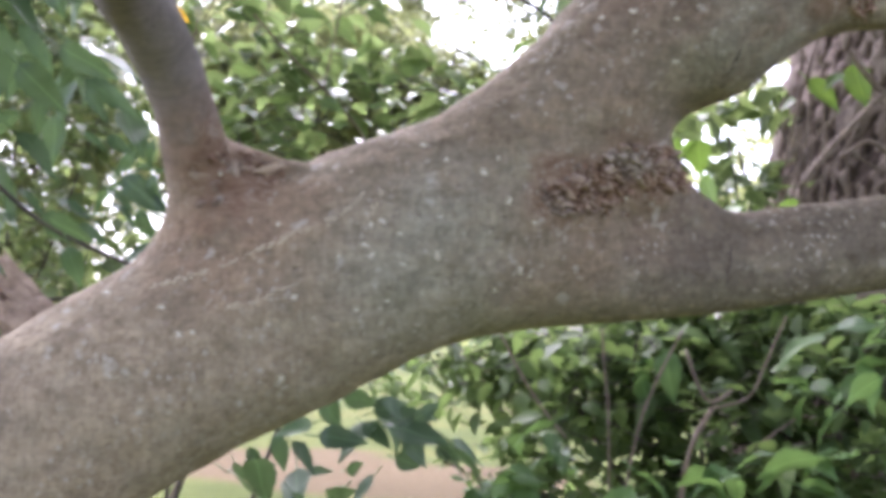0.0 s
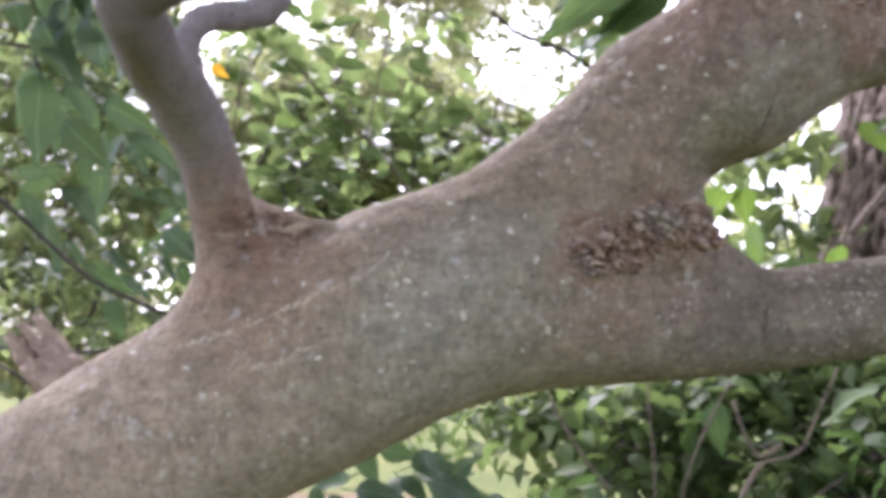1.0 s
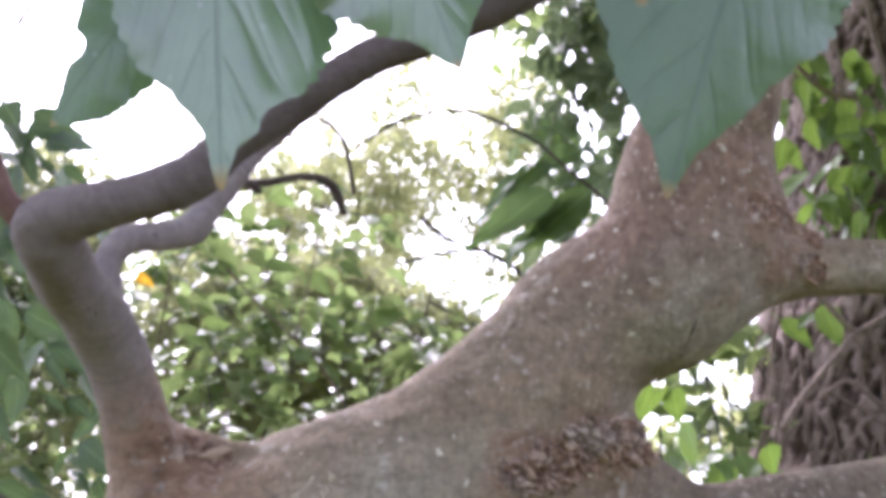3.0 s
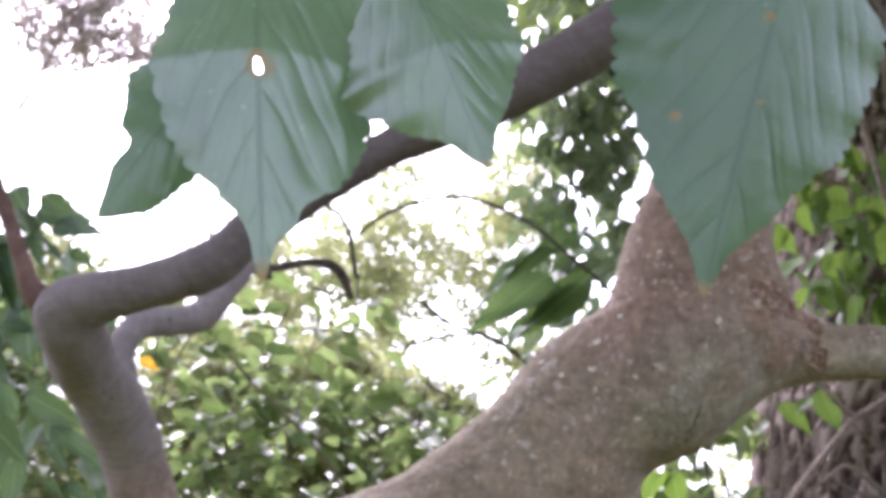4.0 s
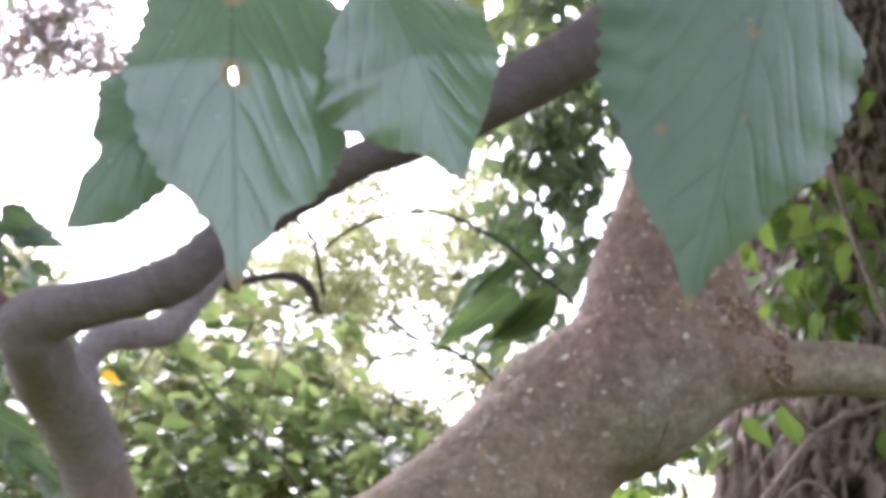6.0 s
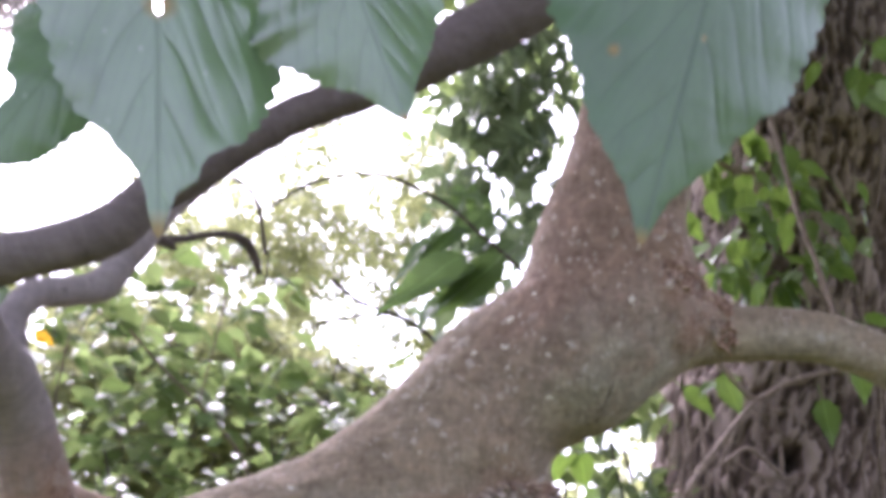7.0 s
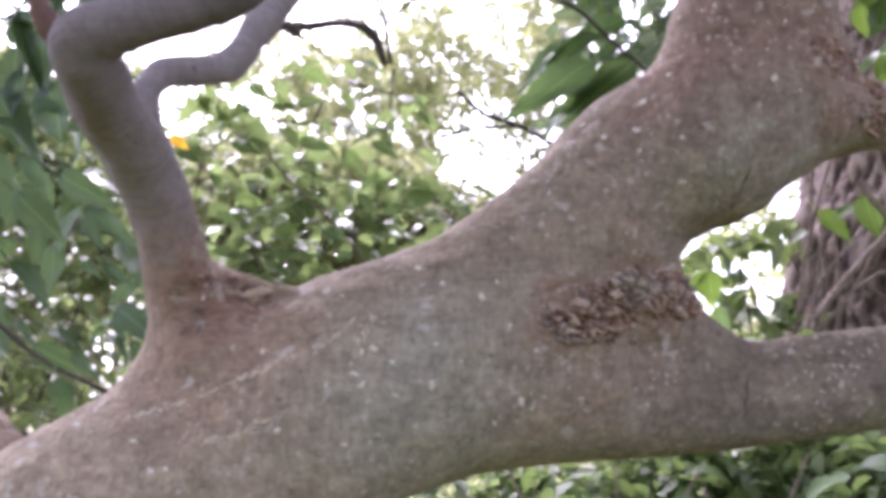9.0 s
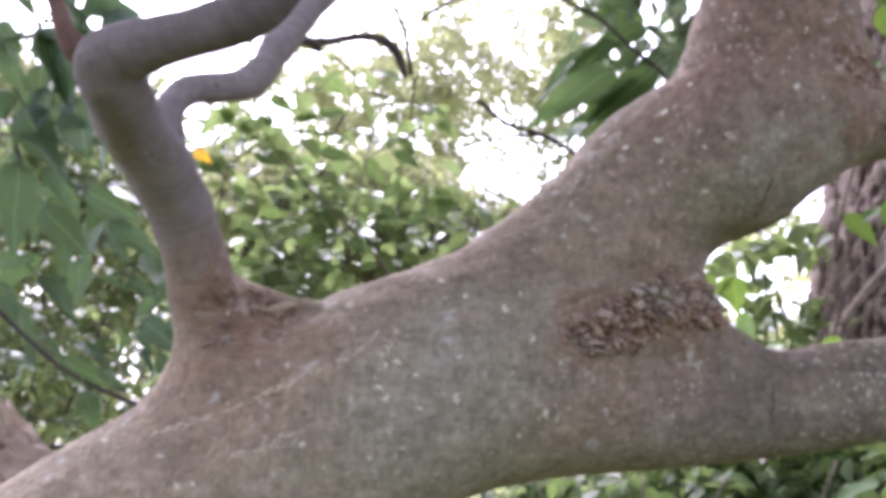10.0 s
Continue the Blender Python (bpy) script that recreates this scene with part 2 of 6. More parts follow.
def plain_wood(name, dark, light, scale=60, rough=0.85, bump=0.003, stretch=(1, 1, 1)):
    m, n, l = material(name)
    co = n.new("ShaderNodeTexCoord").outputs["Object"]
    mp = n.new("ShaderNodeMapping")
    mp.inputs["Scale"].default_value = stretch
    l.new(co, mp.inputs[0])
    a = noise_tex(n, l, mp.outputs[0], scale, 6, 0.65)
    b2 = noise_tex(n, l, co, scale / 6, 3)
    col = ramp(n, l, a, [(0.3, dark), (0.7, light)])
    col = mix(n, l, 0.6, col, ramp(n, l, b2, [(0.3, (0.6, 0.6, 0.6)), (0.7, (1.2, 1.2, 1.2))]), "MULTIPLY")
    p = n.new("ShaderNodeBsdfPrincipled")
    l.new(col, p.inputs["Base Color"])
    p.inputs["Roughness"].default_value = rough
    b = node(n, "ShaderNodeBump", Strength=0.7, Distance=bump)
    l.new(a, b.inputs["Height"]), l.new(b.outputs[0], p.inputs["Normal"])
    o = n.new("ShaderNodeOutputMaterial")
    l.new(p.outputs[0], o.inputs[0])
    return m


def furrowed_bark():
    """Corky plates, pale on their crests; shade in furrows and hollows is coloured dark."""
    m, n, l = material("furrowed_bark")
    co = n.new("ShaderNodeTexCoord").outputs["Object"]
    crest = n.new("ShaderNodeAttribute")
    crest.attribute_name = "crest"
    mp = n.new("ShaderNodeMapping")
    mp.inputs["Scale"].default_value = (1, 1, 0.3)
    l.new(co, mp.inputs[0])
    a = noise_tex(n, l, mp.outputs[0], 60, 6, 0.7)
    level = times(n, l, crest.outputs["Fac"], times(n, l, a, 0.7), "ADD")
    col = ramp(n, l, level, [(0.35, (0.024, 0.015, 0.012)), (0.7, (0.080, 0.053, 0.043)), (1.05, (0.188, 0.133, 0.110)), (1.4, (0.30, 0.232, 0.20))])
    col = mix(n, l, 0.6, col, ramp(n, l, noise_tex(n, l, co, 5, 3), [(0.3, (0.6, 0.6, 0.6)), (0.7, (1.2, 1.2, 1.2))]), "MULTIPLY")
    p = n.new("ShaderNodeBsdfPrincipled")
    l.new(col, p.inputs["Base Color"])
    p.inputs["Roughness"].default_value = 0.9
    b = node(n, "ShaderNodeBump", Strength=0.8, Distance=0.01)
    l.new(a, b.inputs["Height"]), l.new(b.outputs[0], p.inputs["Normal"])
    o = n.new("ShaderNodeOutputMaterial")
    l.new(p.outputs[0], o.inputs[0])
    return m


def leaf_material(name, dark, light, glow, through=0.35, rough=0.45, single=False, gloss=0.5):
    """Leaf skin with light shining through it; the green varies from leaf to leaf."""
    m, n, l = material(name)
    rnd = n.new("ShaderNodeObjectInfo").outputs["Random"] if single else n.new("ShaderNodeNewGeometry").outputs["Random Per Island"]
    co = n.new("ShaderNodeTexCoord").outputs["Object"]
    col = ramp(n, l, rnd, [(0.0, dark), (0.75, light), (1.0, tuple(min(1, c * 1.25) for c in light))])
    col = mix(n, l, 0.5, col, ramp(n, l, noise_tex(n, l, co, 60, 4), [(0.3, (0.7, 0.72, 0.7)), (0.7, (1.2, 1.2, 1.15))]), "MULTIPLY")
    if single:
        flat = n.new("ShaderNodeSeparateXYZ")
        l.new(co, flat.inputs[0])
        across = times(n, l, flat.outputs["Y"], 0.0, "ABSOLUTE")
        rib = ramp(n, l, times(n, l, across, 250.0), [(0.1, (1, 1, 1)), (0.4, (0, 0, 0))])
        slant = times(n, l, times(n, l, flat.outputs["X"], across, "SUBTRACT"), 620.0)
        side = ramp(n, l, times(n, l, times(n, l, slant, 0.0, "SINE"), 1.0), [(0.8, (0, 0, 0)), (1.0, (1, 1, 1))])
        col = mix(n, l, times(n, l, times(n, l, side, 0.10), times(n, l, rib, 0.6), "MAXIMUM"), col, tuple(min(1, c * 2.2) for c in light))
    p = n.new("ShaderNodeBsdfPrincipled")
    l.new(col, p.inputs["Base Color"])
    p.inputs["Roughness"].default_value = rough
    p.inputs["Specular IOR Level"].default_value = gloss
    t = n.new("ShaderNodeBsdfTranslucent")
    l.new(mix(n, l, 0.7, col, glow), t.inputs["Color"])
    x = n.new("ShaderNodeMixShader")
    x.inputs[0].default_value = through
    l.new(p.outputs[0], x.inputs[1]), l.new(t.outputs[0], x.inputs[2])
    o = n.new("ShaderNodeOutputMaterial")
    l.new(x.outputs[0], o.inputs[0])
    return m


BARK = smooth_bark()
DARK_TWIG = plain_wood("dark_twig_bark", (0.035, 0.026, 0.022), (0.09, 0.07, 0.06), 90)
RED_STEM = plain_wood("dead_red_stem", (0.10, 0.05, 0.04), (0.2, 0.12, 0.1), 70)
DEAD_WOOD = plain_wood("dead_wood", (0.15, 0.10, 0.07), (0.44, 0.335, 0.25), 85, bump=0.006)
CHIP = plain_wood("bark_chip", (0.13, 0.066, 0.040), (0.40, 0.25, 0.165), 160)
GREY_CHIP = plain_wood("grey_bark_chip", (0.20, 0.14, 0.105), (0.46, 0.35, 0.28), 160)
SCRAPE = plain_wood("scraped_bark", (0.36, 0.30, 0.21), (0.54, 0.455, 0.34), 120, bump=0.001)
PALE_WOOD = plain_wood("pale_splinter", (0.50, 0.37, 0.26), (0.72, 0.58, 0.44), 90, bump=0.002, stretch=(0.3, 1, 1))
LICHEN = plain_wood("pale_lichen", (0.48, 0.435, 0.345), (0.76, 0.69, 0.57), 200, bump=0.001)
OLD_BARK = furrowed_bark()
TAN_TWIG = plain_wood("tan_twig", (0.10, 0.072, 0.055), (0.29, 0.22, 0.175), 120, bump=0.004)
BUSH = leaf_material("bush_leaf", (0.055, 0.095, 0.04), (0.12, 0.175, 0.07), (0.26, 0.33, 0.1), 0.45)
MID_LEAF = leaf_material("airy_leaf", (0.062, 0.105, 0.045), (0.165, 0.215, 0.09), (0.27, 0.36, 0.115), 0.46, 0.34)
MID_ONE = leaf_material("airy_single_leaf", (0.05, 0.092, 0.036), (0.115, 0.17, 0.066), (0.23, 0.33, 0.085), 0.44, 0.36, single=True)
PALE_BUSH = leaf_material("pale_bush_leaf", (0.068, 0.104, 0.043), (0.142, 0.188, 0.078), (0.28, 0.345, 0.12), 0.46, 0.4)
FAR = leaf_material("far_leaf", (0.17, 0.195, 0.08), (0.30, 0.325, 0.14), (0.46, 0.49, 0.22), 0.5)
SHADE = leaf_material("shade_leaf", (0.024, 0.052, 0.028), (0.062, 0.106, 0.050), (0.14, 0.22, 0.07), 0.3, 0.42, single=True, gloss=0.45)
HANG = leaf_material("hanging_leaf", (0.060, 0.090, 0.054), (0.112, 0.148, 0.088), (0.20, 0.27, 0.11), 0.38, single=True)
THICKET = leaf_material("thicket_leaf", (0.046, 0.080, 0.031), (0.108, 0.158, 0.056), (0.22, 0.31, 0.085), 0.45, 0.55, gloss=0.25)
IVY = leaf_material("ivy_leaf", (0.045, 0.09, 0.025), (0.10, 0.165, 0.04), (0.22, 0.34, 0.05), 0.38, single=True)
LOW_LEAF = leaf_material("low_leaf", (0.04, 0.083, 0.03), (0.083, 0.146, 0.05), (0.18, 0.29, 0.07), 0.38, 0.55, single=True, gloss=0.2)
FINGER = leaf_material("finger_leaf", (0.045, 0.085, 0.032), (0.085, 0.140, 0.05), (0.17, 0.27, 0.06), 0.35, 0.4, single=True)
NEAR = leaf_material("near_leaf", (0.055, 0.11, 0.055), (0.075, 0.14, 0.07), (0.15, 0.3, 0.1), 0.3, 0.38, single=True)


# ---- shapes ----
def part(name, mesh, mat, parent=None, label="", smooth=True):
    if isinstance(mesh, bmesh.types.BMesh):
        me = bpy.data.meshes.new(name)
        mesh.to_mesh(me)
        mesh.free()
        mesh = me
    if mat and not mesh.materials:
        mesh.materials.append(mat)
    if smooth:
        mesh.polygons.foreach_set("use_smooth", [True] * len(mesh.polygons))
    ob = new(name, mesh)
    ob.parent = parent
    if label:
        tagged(ob, label)
    return ob


def thing(name, place, label, category, group="", kind=""):
    ob = new(name)
    ob.location = place
    ob.empty_display_size = 0.05
    return tagged(ob, label, category, group, kind)


def curve_points(nodes4, step):
    """A smooth line through (x, y, z, r) nodes, one point every step metres or so."""
    a = np.array(nodes4, float)
    a = np.vstack([2 * a[0] - a[1], a, 2 * a[-1] - a[-2]])
    out = []
    for i in range(1, len(a) - 2):
        p0, p1, p2, p3 = a[i - 1 : i + 3]
        k = max(2, int(np.linalg.norm(p2[:3] - p1[:3]) / step))
        for s in np.arange(k) / k:
            out.append(0.5 * (2 * p1 + (p2 - p0) * s + (2 * p0 - 5 * p1 + 4 * p2 - p3) * s * s + (3 * p1 - p0 - 3 * p2 + p3) * s**3))
    out.append(a[-2])
    out = np.array(out)
    out[:, 3] = np.maximum(out[:, 3], 0.0004)
    return out


def chain_distance(pts, line):
    best = np.full(len(pts), 1e9)
    for a, b in zip(line[:-1], line[1:]):
        ab = b[:3] - a[:3]
        t = np.clip(((pts - a[:3]) @ ab) / (ab @ ab + 1e-12), 0, 1)
        d = np.linalg.norm(pts - a[:3] - t[:, None] * ab, axis=1) - (a[3] + t * (b[3] - a[3]))
        best = np.minimum(best, d)
    return best


def smooth_min(a, b, k):
    h = np.clip(0.5 + 0.5 * (b - a) / k, 0, 1)
    return b + (a - b) * h - k * h * (1 - h)


def surface(field, low, high, cell):
    """The skin where field() is nought, as smooth quads on a grid (surface nets)."""
    low, high = np.array(low, float), np.array(high, float)
    n = np.ceil((high - low) / cell).astype(int) + 1
    axes_ = [low[i] + cell * np.arange(n[i]) for i in range(3)]
    few = [a[2::5] if len(a) > 2 else a[:1] for a in axes_]
    rough = field(np.stack(np.meshgrid(*few, indexing="ij"), -1).reshape(-1, 3)).reshape([len(a) for a in few])
    pick = [np.minimum(np.arange(k) // 5, len(a) - 1) for k, a in zip(n, few)]
    v = rough[np.ix_(*pick)].copy()
    close = np.abs(v) < cell * 7
    at = np.argwhere(close)
    v[close] = field(low + cell * at)
    inside = v < 0
    corners = [(i, j, k) for i in (0, 1) for j in (0, 1) for k in (0, 1)]
    cut = lambda a, c: a[c[0] : n[0] - 1 + c[0], c[1] : n[1] - 1 + c[1], c[2] : n[2] - 1 + c[2]]
    some = np.zeros(n - 1, int)
    for c in corners:
        some += cut(inside, c)
    active = (some > 0) & (some < 8)
    total, count = np.zeros((*(n - 1), 3)), np.zeros(n - 1)
    for c in corners:
        for ax in range(3):
            if c[ax] == 0:
                e = list(c)
                e[ax] = 1
                va, vb = cut(v, c), cut(v, e)
                cross = (va < 0) != (vb < 0)
                t = np.where(cross, va / np.where(cross, va - vb, 1), 0)
                for q in range(3):
                    total[..., q] += np.where(cross, c[q] + (t if q == ax else 0), 0)
                count += cross
    idx = -np.ones(n - 1, int)
    cells = np.argwhere(active)
    idx[active] = np.arange(len(cells))
    verts = low + cell * (cells + total[active] / count[active][:, None])
    faces = []
    for ax in range(3):
        o1, o2 = (ax + 1) % 3, (ax + 2) % 3
        sl = [slice(1, n[i] - 1) for i in range(3)]
        sl[ax] = slice(0, n[ax] - 1)
        sh = list(sl)
        sh[ax] = slice(1, n[ax])
        a, b = inside[tuple(sl)], inside[tuple(sh)]
        for flip in (False, True):
            at = np.argwhere((a & ~b) if not flip else (~a & b)) + [s.start for s in sl]
            if not len(at):
                continue
            d1, d2 = np.eye(3, dtype=int)[o1], np.eye(3, dtype=int)[o2]
            quad = [idx[tuple((at - x).T)] for x in (d1 * 0, d1, d1 + d2, d2)]
            quad = np.stack(quad if not flip else quad[::-1], 1)
            faces.append(quad[(quad >= 0).all(1)])
    return verts, np.concatenate(faces)


def mesh_of(name, verts, faces):
    me = bpy.data.meshes.new(name)
    me.from_pydata(np.asarray(verts).tolist(), [], faces.tolist() if isinstance(faces, np.ndarray) else faces)
    me.update()
    return me


def wobble(p, scale, seed=0.0):
    """Smooth noise about nought for many points at once."""
    rng = np.random.RandomState(int(seed * 100) + 5)
    out = np.zeros(len(p))
    for i in range(7):
        w = rng.normal(size=3)
        w *= scale * (0.6 + 0.28 * i) / np.linalg.norm(w)
        out += np.sin(p @ w * 6.283 + rng.uniform(0, 6.28)) / (1 + 0.25 * i)
    return out / 3.2


def tube(line, sides=8, rough=0.0, seed=1, cap=True):
    """A tapered round stem along a line of (x, y, z, r) points."""
    line = np.asarray(line)
    rng = random.Random(seed)
    bm = bmesh.new()
    rings, up = [], Vector((0.3, 0.2, 1))
    for i, p in enumerate(line):
        d = Vector(line[min(i + 1, len(line) - 1)][:3]) - Vector(line[max(i - 1, 0)][:3])
        d.normalize()
        side = d.cross(up)
        if side.length < 0.05:
            side = d.cross(Vector((1, 0, 0)))
        side.normalize()
        other = d.cross(side)
        up = -other if other.dot(up) < 0 else other
        up = side.cross(d)
        ring = []
        for k in range(sides):
            an = k / sides * 2 * math.pi
            r = p[3] * (1 + rough * rng.uniform(-1, 1))
            ring.append(bm.verts.new(Vector(p[:3]) + side * r * math.cos(an) + up * r * math.sin(an)))
        rings.append(ring)
    for a, b in zip(rings, rings[1:]):
        for k in range(sides):
            bm.faces.new((a[k], a[(k + 1) % sides], b[(k + 1) % sides], b[k]))
    if cap:
        bm.faces.new(rings[0][::-1]), bm.faces.new(rings[-1])
    bmesh.ops.recalc_face_normals(bm, faces=bm.faces)
    return bm


# ---- the ground ----
BARE_EARTH = [(-2.1, 12.4, 0), (-1.0, 11.4, 0), (0.2, 11.0, 0)]


def make_ground():
    m, n, l = material("lawn")
    co = n.new("ShaderNodeTexCoord").outputs["Object"]
    a = noise_tex(n, l, co, 0.35, 5)
    b = noise_tex(n, l, co, 40, 5, 0.7)
    col = ramp(n, l, a, [(0.35, (0.070, 0.088, 0.029)), (0.52, (0.092, 0.107, 0.034)), (0.62, (0.115, 0.118, 0.042)), (0.72, (0.088, 0.104, 0.035))])
    bare = times(n, l, near_mask(n, l, co, BARE_EARTH, 0.4, 1.9), times(n, l, a, 0.8), "ADD")
    col = mix(n, l, ramp(n, l, bare, [(0.6, (0, 0, 0)), (0.85, (1, 1, 1))]), col, (0.125, 0.094, 0.058))
    col = mix(n, l, 0.7, col, ramp(n, l, b, [(0.3, (0.5, 0.5, 0.5)), (0.7, (1.3, 1.3, 1.2))]), "MULTIPLY")
    p = n.new("ShaderNodeBsdfPrincipled")
    l.new(col, p.inputs["Base Color"])
    p.inputs["Roughness"].default_value = 1.0
    p.inputs["Specular IOR Level"].default_value = 0.05
    bp = node(n, "ShaderNodeBump", Strength=0.8, Distance=0.04)
    l.new(b, bp.inputs["Height"]), l.new(bp.outputs[0], p.inputs["Normal"])
    o = n.new("ShaderNodeOutputMaterial")
    l.new(p.outputs[0], o.inputs[0])
    bm = bmesh.new()
    xs = sorted(s * v for v in (0.5, 1, 2, 3, 4, 6, 8, 11, 15, 22, 40, 90, 250, 900) for s in (-1, 1))
    grid = [[bm.verts.new((x, y, 0.05 * math.sin(x * 0.9) * math.cos(y * 0.7) + 0.03 * math.sin(x * 2.1 + y))) for y in xs] for x in xs]
    for i in range(len(xs) - 1):
        for j in range(len(xs) - 1):
            bm.faces.new((grid[i][j], grid[i + 1][j], grid[i + 1][j + 1], grid[i][j + 1]))
    return tagged(part("ground", bm, m), "sunlit grass lawn with a bare reddish patch", "ground", kind="structure")


make_ground()

# ---- the smooth-barked tree ----
MAIN = [(-0.486, 0.775, 1.307, 0.0794), (-0.404, 0.783, 1.357, 0.0804), (-0.323, 0.801, 1.409, 0.0825), (-0.250, 0.818, 1.458, 0.0846), (-0.171, 0.837, 1.504, 0.0876), (-0.091, 0.855, 1.553, 0.0940), (-0.035, 0.864, 1.583, 0.0908), (0.022, 0.863, 1.611, 0.0822), (0.093, 0.859, 1.672, 0.0717), (0.162, 0.848, 1.745, 0.0670), (0.211, 0.826, 1.767, 0.0717), (0.239, 0.821, 1.801, 0.0725), (0.248, 0.814, 1.842, 0.0694), (0.254, 0.801, 1.882, 0.0590), (0.262, 0.787, 1.913, 0.0551), (0.272, 0.775, 1.951, 0.0524), (0.281, 0.754, 2.025, 0.0500), (0.289, 0.727, 2.134, 0.0491), (0.294, 0.701, 2.270, 0.0486)]
LOWER_LIMB = [(0.003, 0.866, 1.578, 0.0669), (0.070, 0.876, 1.568, 0.0577), (0.138, 0.885, 1.564, 0.0507), (0.207, 0.894, 1.567, 0.0452), (0.276, 0.901, 1.573, 0.0430), (0.362, 0.914, 1.586, 0.0425), (0.481, 0.928, 1.606, 0.0420), (0.619, 0.951, 1.638, 0.0409)]
RIGHT_BRANCH = [(0.268, 0.827, 1.800, 0.0483), (0.308, 0.830, 1.794, 0.0340), (0.354, 0.832, 1.788, 0.0254), (0.393, 0.829, 1.786, 0.0235), (0.437, 0.826, 1.781, 0.0225), (0.489, 0.827, 1.762, 0.0220), (0.554, 0.835, 1.724, 0.0215), (0.653, 0.854, 1.649, 0.0205)]
LEFT_BRANCH = [(-0.174, 0.829, 1.559, 0.0333), (-0.185, 0.812, 1.601, 0.0284), (-0.194, 0.790, 1.641, 0.0254), (-0.199, 0.765, 1.672, 0.0240), (-0.205, 0.736, 1.700, 0.0230), (-0.209, 0.700, 1.718, 0.0226), (-0.215, 0.662, 1.729, 0.0209), (-0.209, 0.630, 1.734, 0.0201), (-0.210, 0.605, 1.741, 0.0203), (-0.203, 0.595, 1.748, 0.0186), (-0.181, 0.588, 1.751, 0.0160), (-0.154, 0.582, 1.756, 0.0151), (-0.125, 0.576, 1.762, 0.0162), (-0.108, 0.572, 1.772, 0.0147), (-0.091, 0.568, 1.787, 0.0130), (-0.055, 0.562, 1.810, 0.0126), (-0.014, 0.556, 1.833, 0.0127), (0.027, 0.550, 1.849, 0.0134), (0.077, 0.542, 1.873, 0.0161), (0.127, 0.532, 1.903, 0.0176), (0.178, 0.520, 1.943, 0.0186), (0.235, 0.500, 2.004, 0.0181)]
SECOND_BRANCH = [(-0.212, 0.740, 1.704, 0.0126), (-0.208, 0.725, 1.731, 0.0117), (-0.208, 0.718, 1.752, 0.0104), (-0.205, 0.722, 1.770, 0.0110), (-0.193, 0.730, 1.781, 0.0117), (-0.174, 0.740, 1.786, 0.0123), (-0.157, 0.750, 1.795, 0.0130), (-0.147, 0.762, 1.819, 0.0129), (-0.137, 0.775, 1.846, 0.0119), (-0.124, 0.786, 1.870, 0.0114), (-0.106, 0.795, 1.896, 0.0114), (-0.065, 0.800, 1.936, 0.0107), (-0.006, 0.800, 1.982, 0.0090)]
DEAD_STEM = [(-0.221, 0.612, 1.750, 0.0098), (-0.229, 0.602, 1.756, 0.0090), (-0.233, 0.594, 1.763, 0.0063), (-0.237, 0.588, 1.777, 0.0052), (-0.243, 0.580, 1.794, 0.0050), (-0.250, 0.572, 1.813, 0.0047), (-0.259, 0.560, 1.838, 0.0042)]
HOOK_TWIG = [(-0.151, 0.800, 1.841, 0.0042), (-0.143, 0.830, 1.863, 0.0044), (-0.122, 0.860, 1.877, 0.0040), (-0.093, 0.885, 1.893, 0.0041), (-0.073, 0.900, 1.895, 0.0045), (-0.063, 0.912, 1.887, 0.0048), (-0.056, 0.925, 1.870, 0.0024)]
HOOK_NUB = [(-0.145, 0.822, 1.857, 0.0043), (-0.135, 0.835, 1.866, 0.0049), (-0.125, 0.842, 1.863, 0.0039), (-0.123, 0.845, 1.861, 0.0020)]
BROKEN_STUB = [(-0.332, 0.862, 1.491, 0.0239), (-0.352, 0.868, 1.512, 0.0222), (-0.371, 0.874, 1.531, 0.0205), (-0.385, 0.876, 1.548, 0.0187), (-0.394, 0.880, 1.558, 0.0168)]
WEB = [(0.083, 0.855, 1.621, 0.0331), (0.120, 0.855, 1.635, 0.0349), (0.154, 0.860, 1.648, 0.0351)]
CROTCH_FILL = [(0.180, 0.868, 1.638, 0.0208), (0.197, 0.874, 1.621, 0.0196), (0.220, 0.882, 1.608, 0.0174)]
FORK_RIM = [(-0.180, 0.815, 1.649, 0.0107), (-0.160, 0.810, 1.641, 0.0101), (-0.143, 0.812, 1.638, 0.0088), (-0.124, 0.820, 1.635, 0.0066)]
CHIP_SPOTS = [(-0.152, 0.751, 1.630, 0.023, 0.009, 12), (-0.168, 0.742, 1.613, 0.021, 0.017, 8), (-0.139, 0.752, 1.627, 0.017, 0.005, 8), (0.150, 0.761, 1.637, 0.025, 0.016, 23), (0.099, 0.759, 1.616, 0.025, 0.021, 17), (0.124, 0.760, 1.625, 0.045, 0.023, 17), (0.192, 0.796, 1.626, 0.015, 0.015, 4), (0.124, 0.764, 1.596, 0.037, 0.016, 8), (-0.152, 0.750, 1.633, 0.023, 0.008, 6), (-0.162, 0.742, 1.617, 0.021, 0.015, 4), (0.300, 0.739, 1.807, 0.016, 0.018, 10), (0.318, 0.752, 1.774, 0.008, 0.018, 4)]
SCABS = [(0.1342, 0.79, 1.6316, 0.066, 0.024, 4), (0.1023, 0.785, 1.6085, 0.036, 0.028, 22), (0.1697, 0.79, 1.638, 0.024, 0.03, 70), (0.1255, 0.79, 1.6189, 0.05, 0.018, 10), (-0.1475, 0.77, 1.6306, 0.042, 0.015, -14), (0.3077, 0.7588, 1.8093, 0.0273, 0.0342, 60), (0.3284, 0.7742, 1.7714, 0.0137, 0.0296, 0)]
PALE_CHIP = [(-0.131, 0.760, 1.626)]
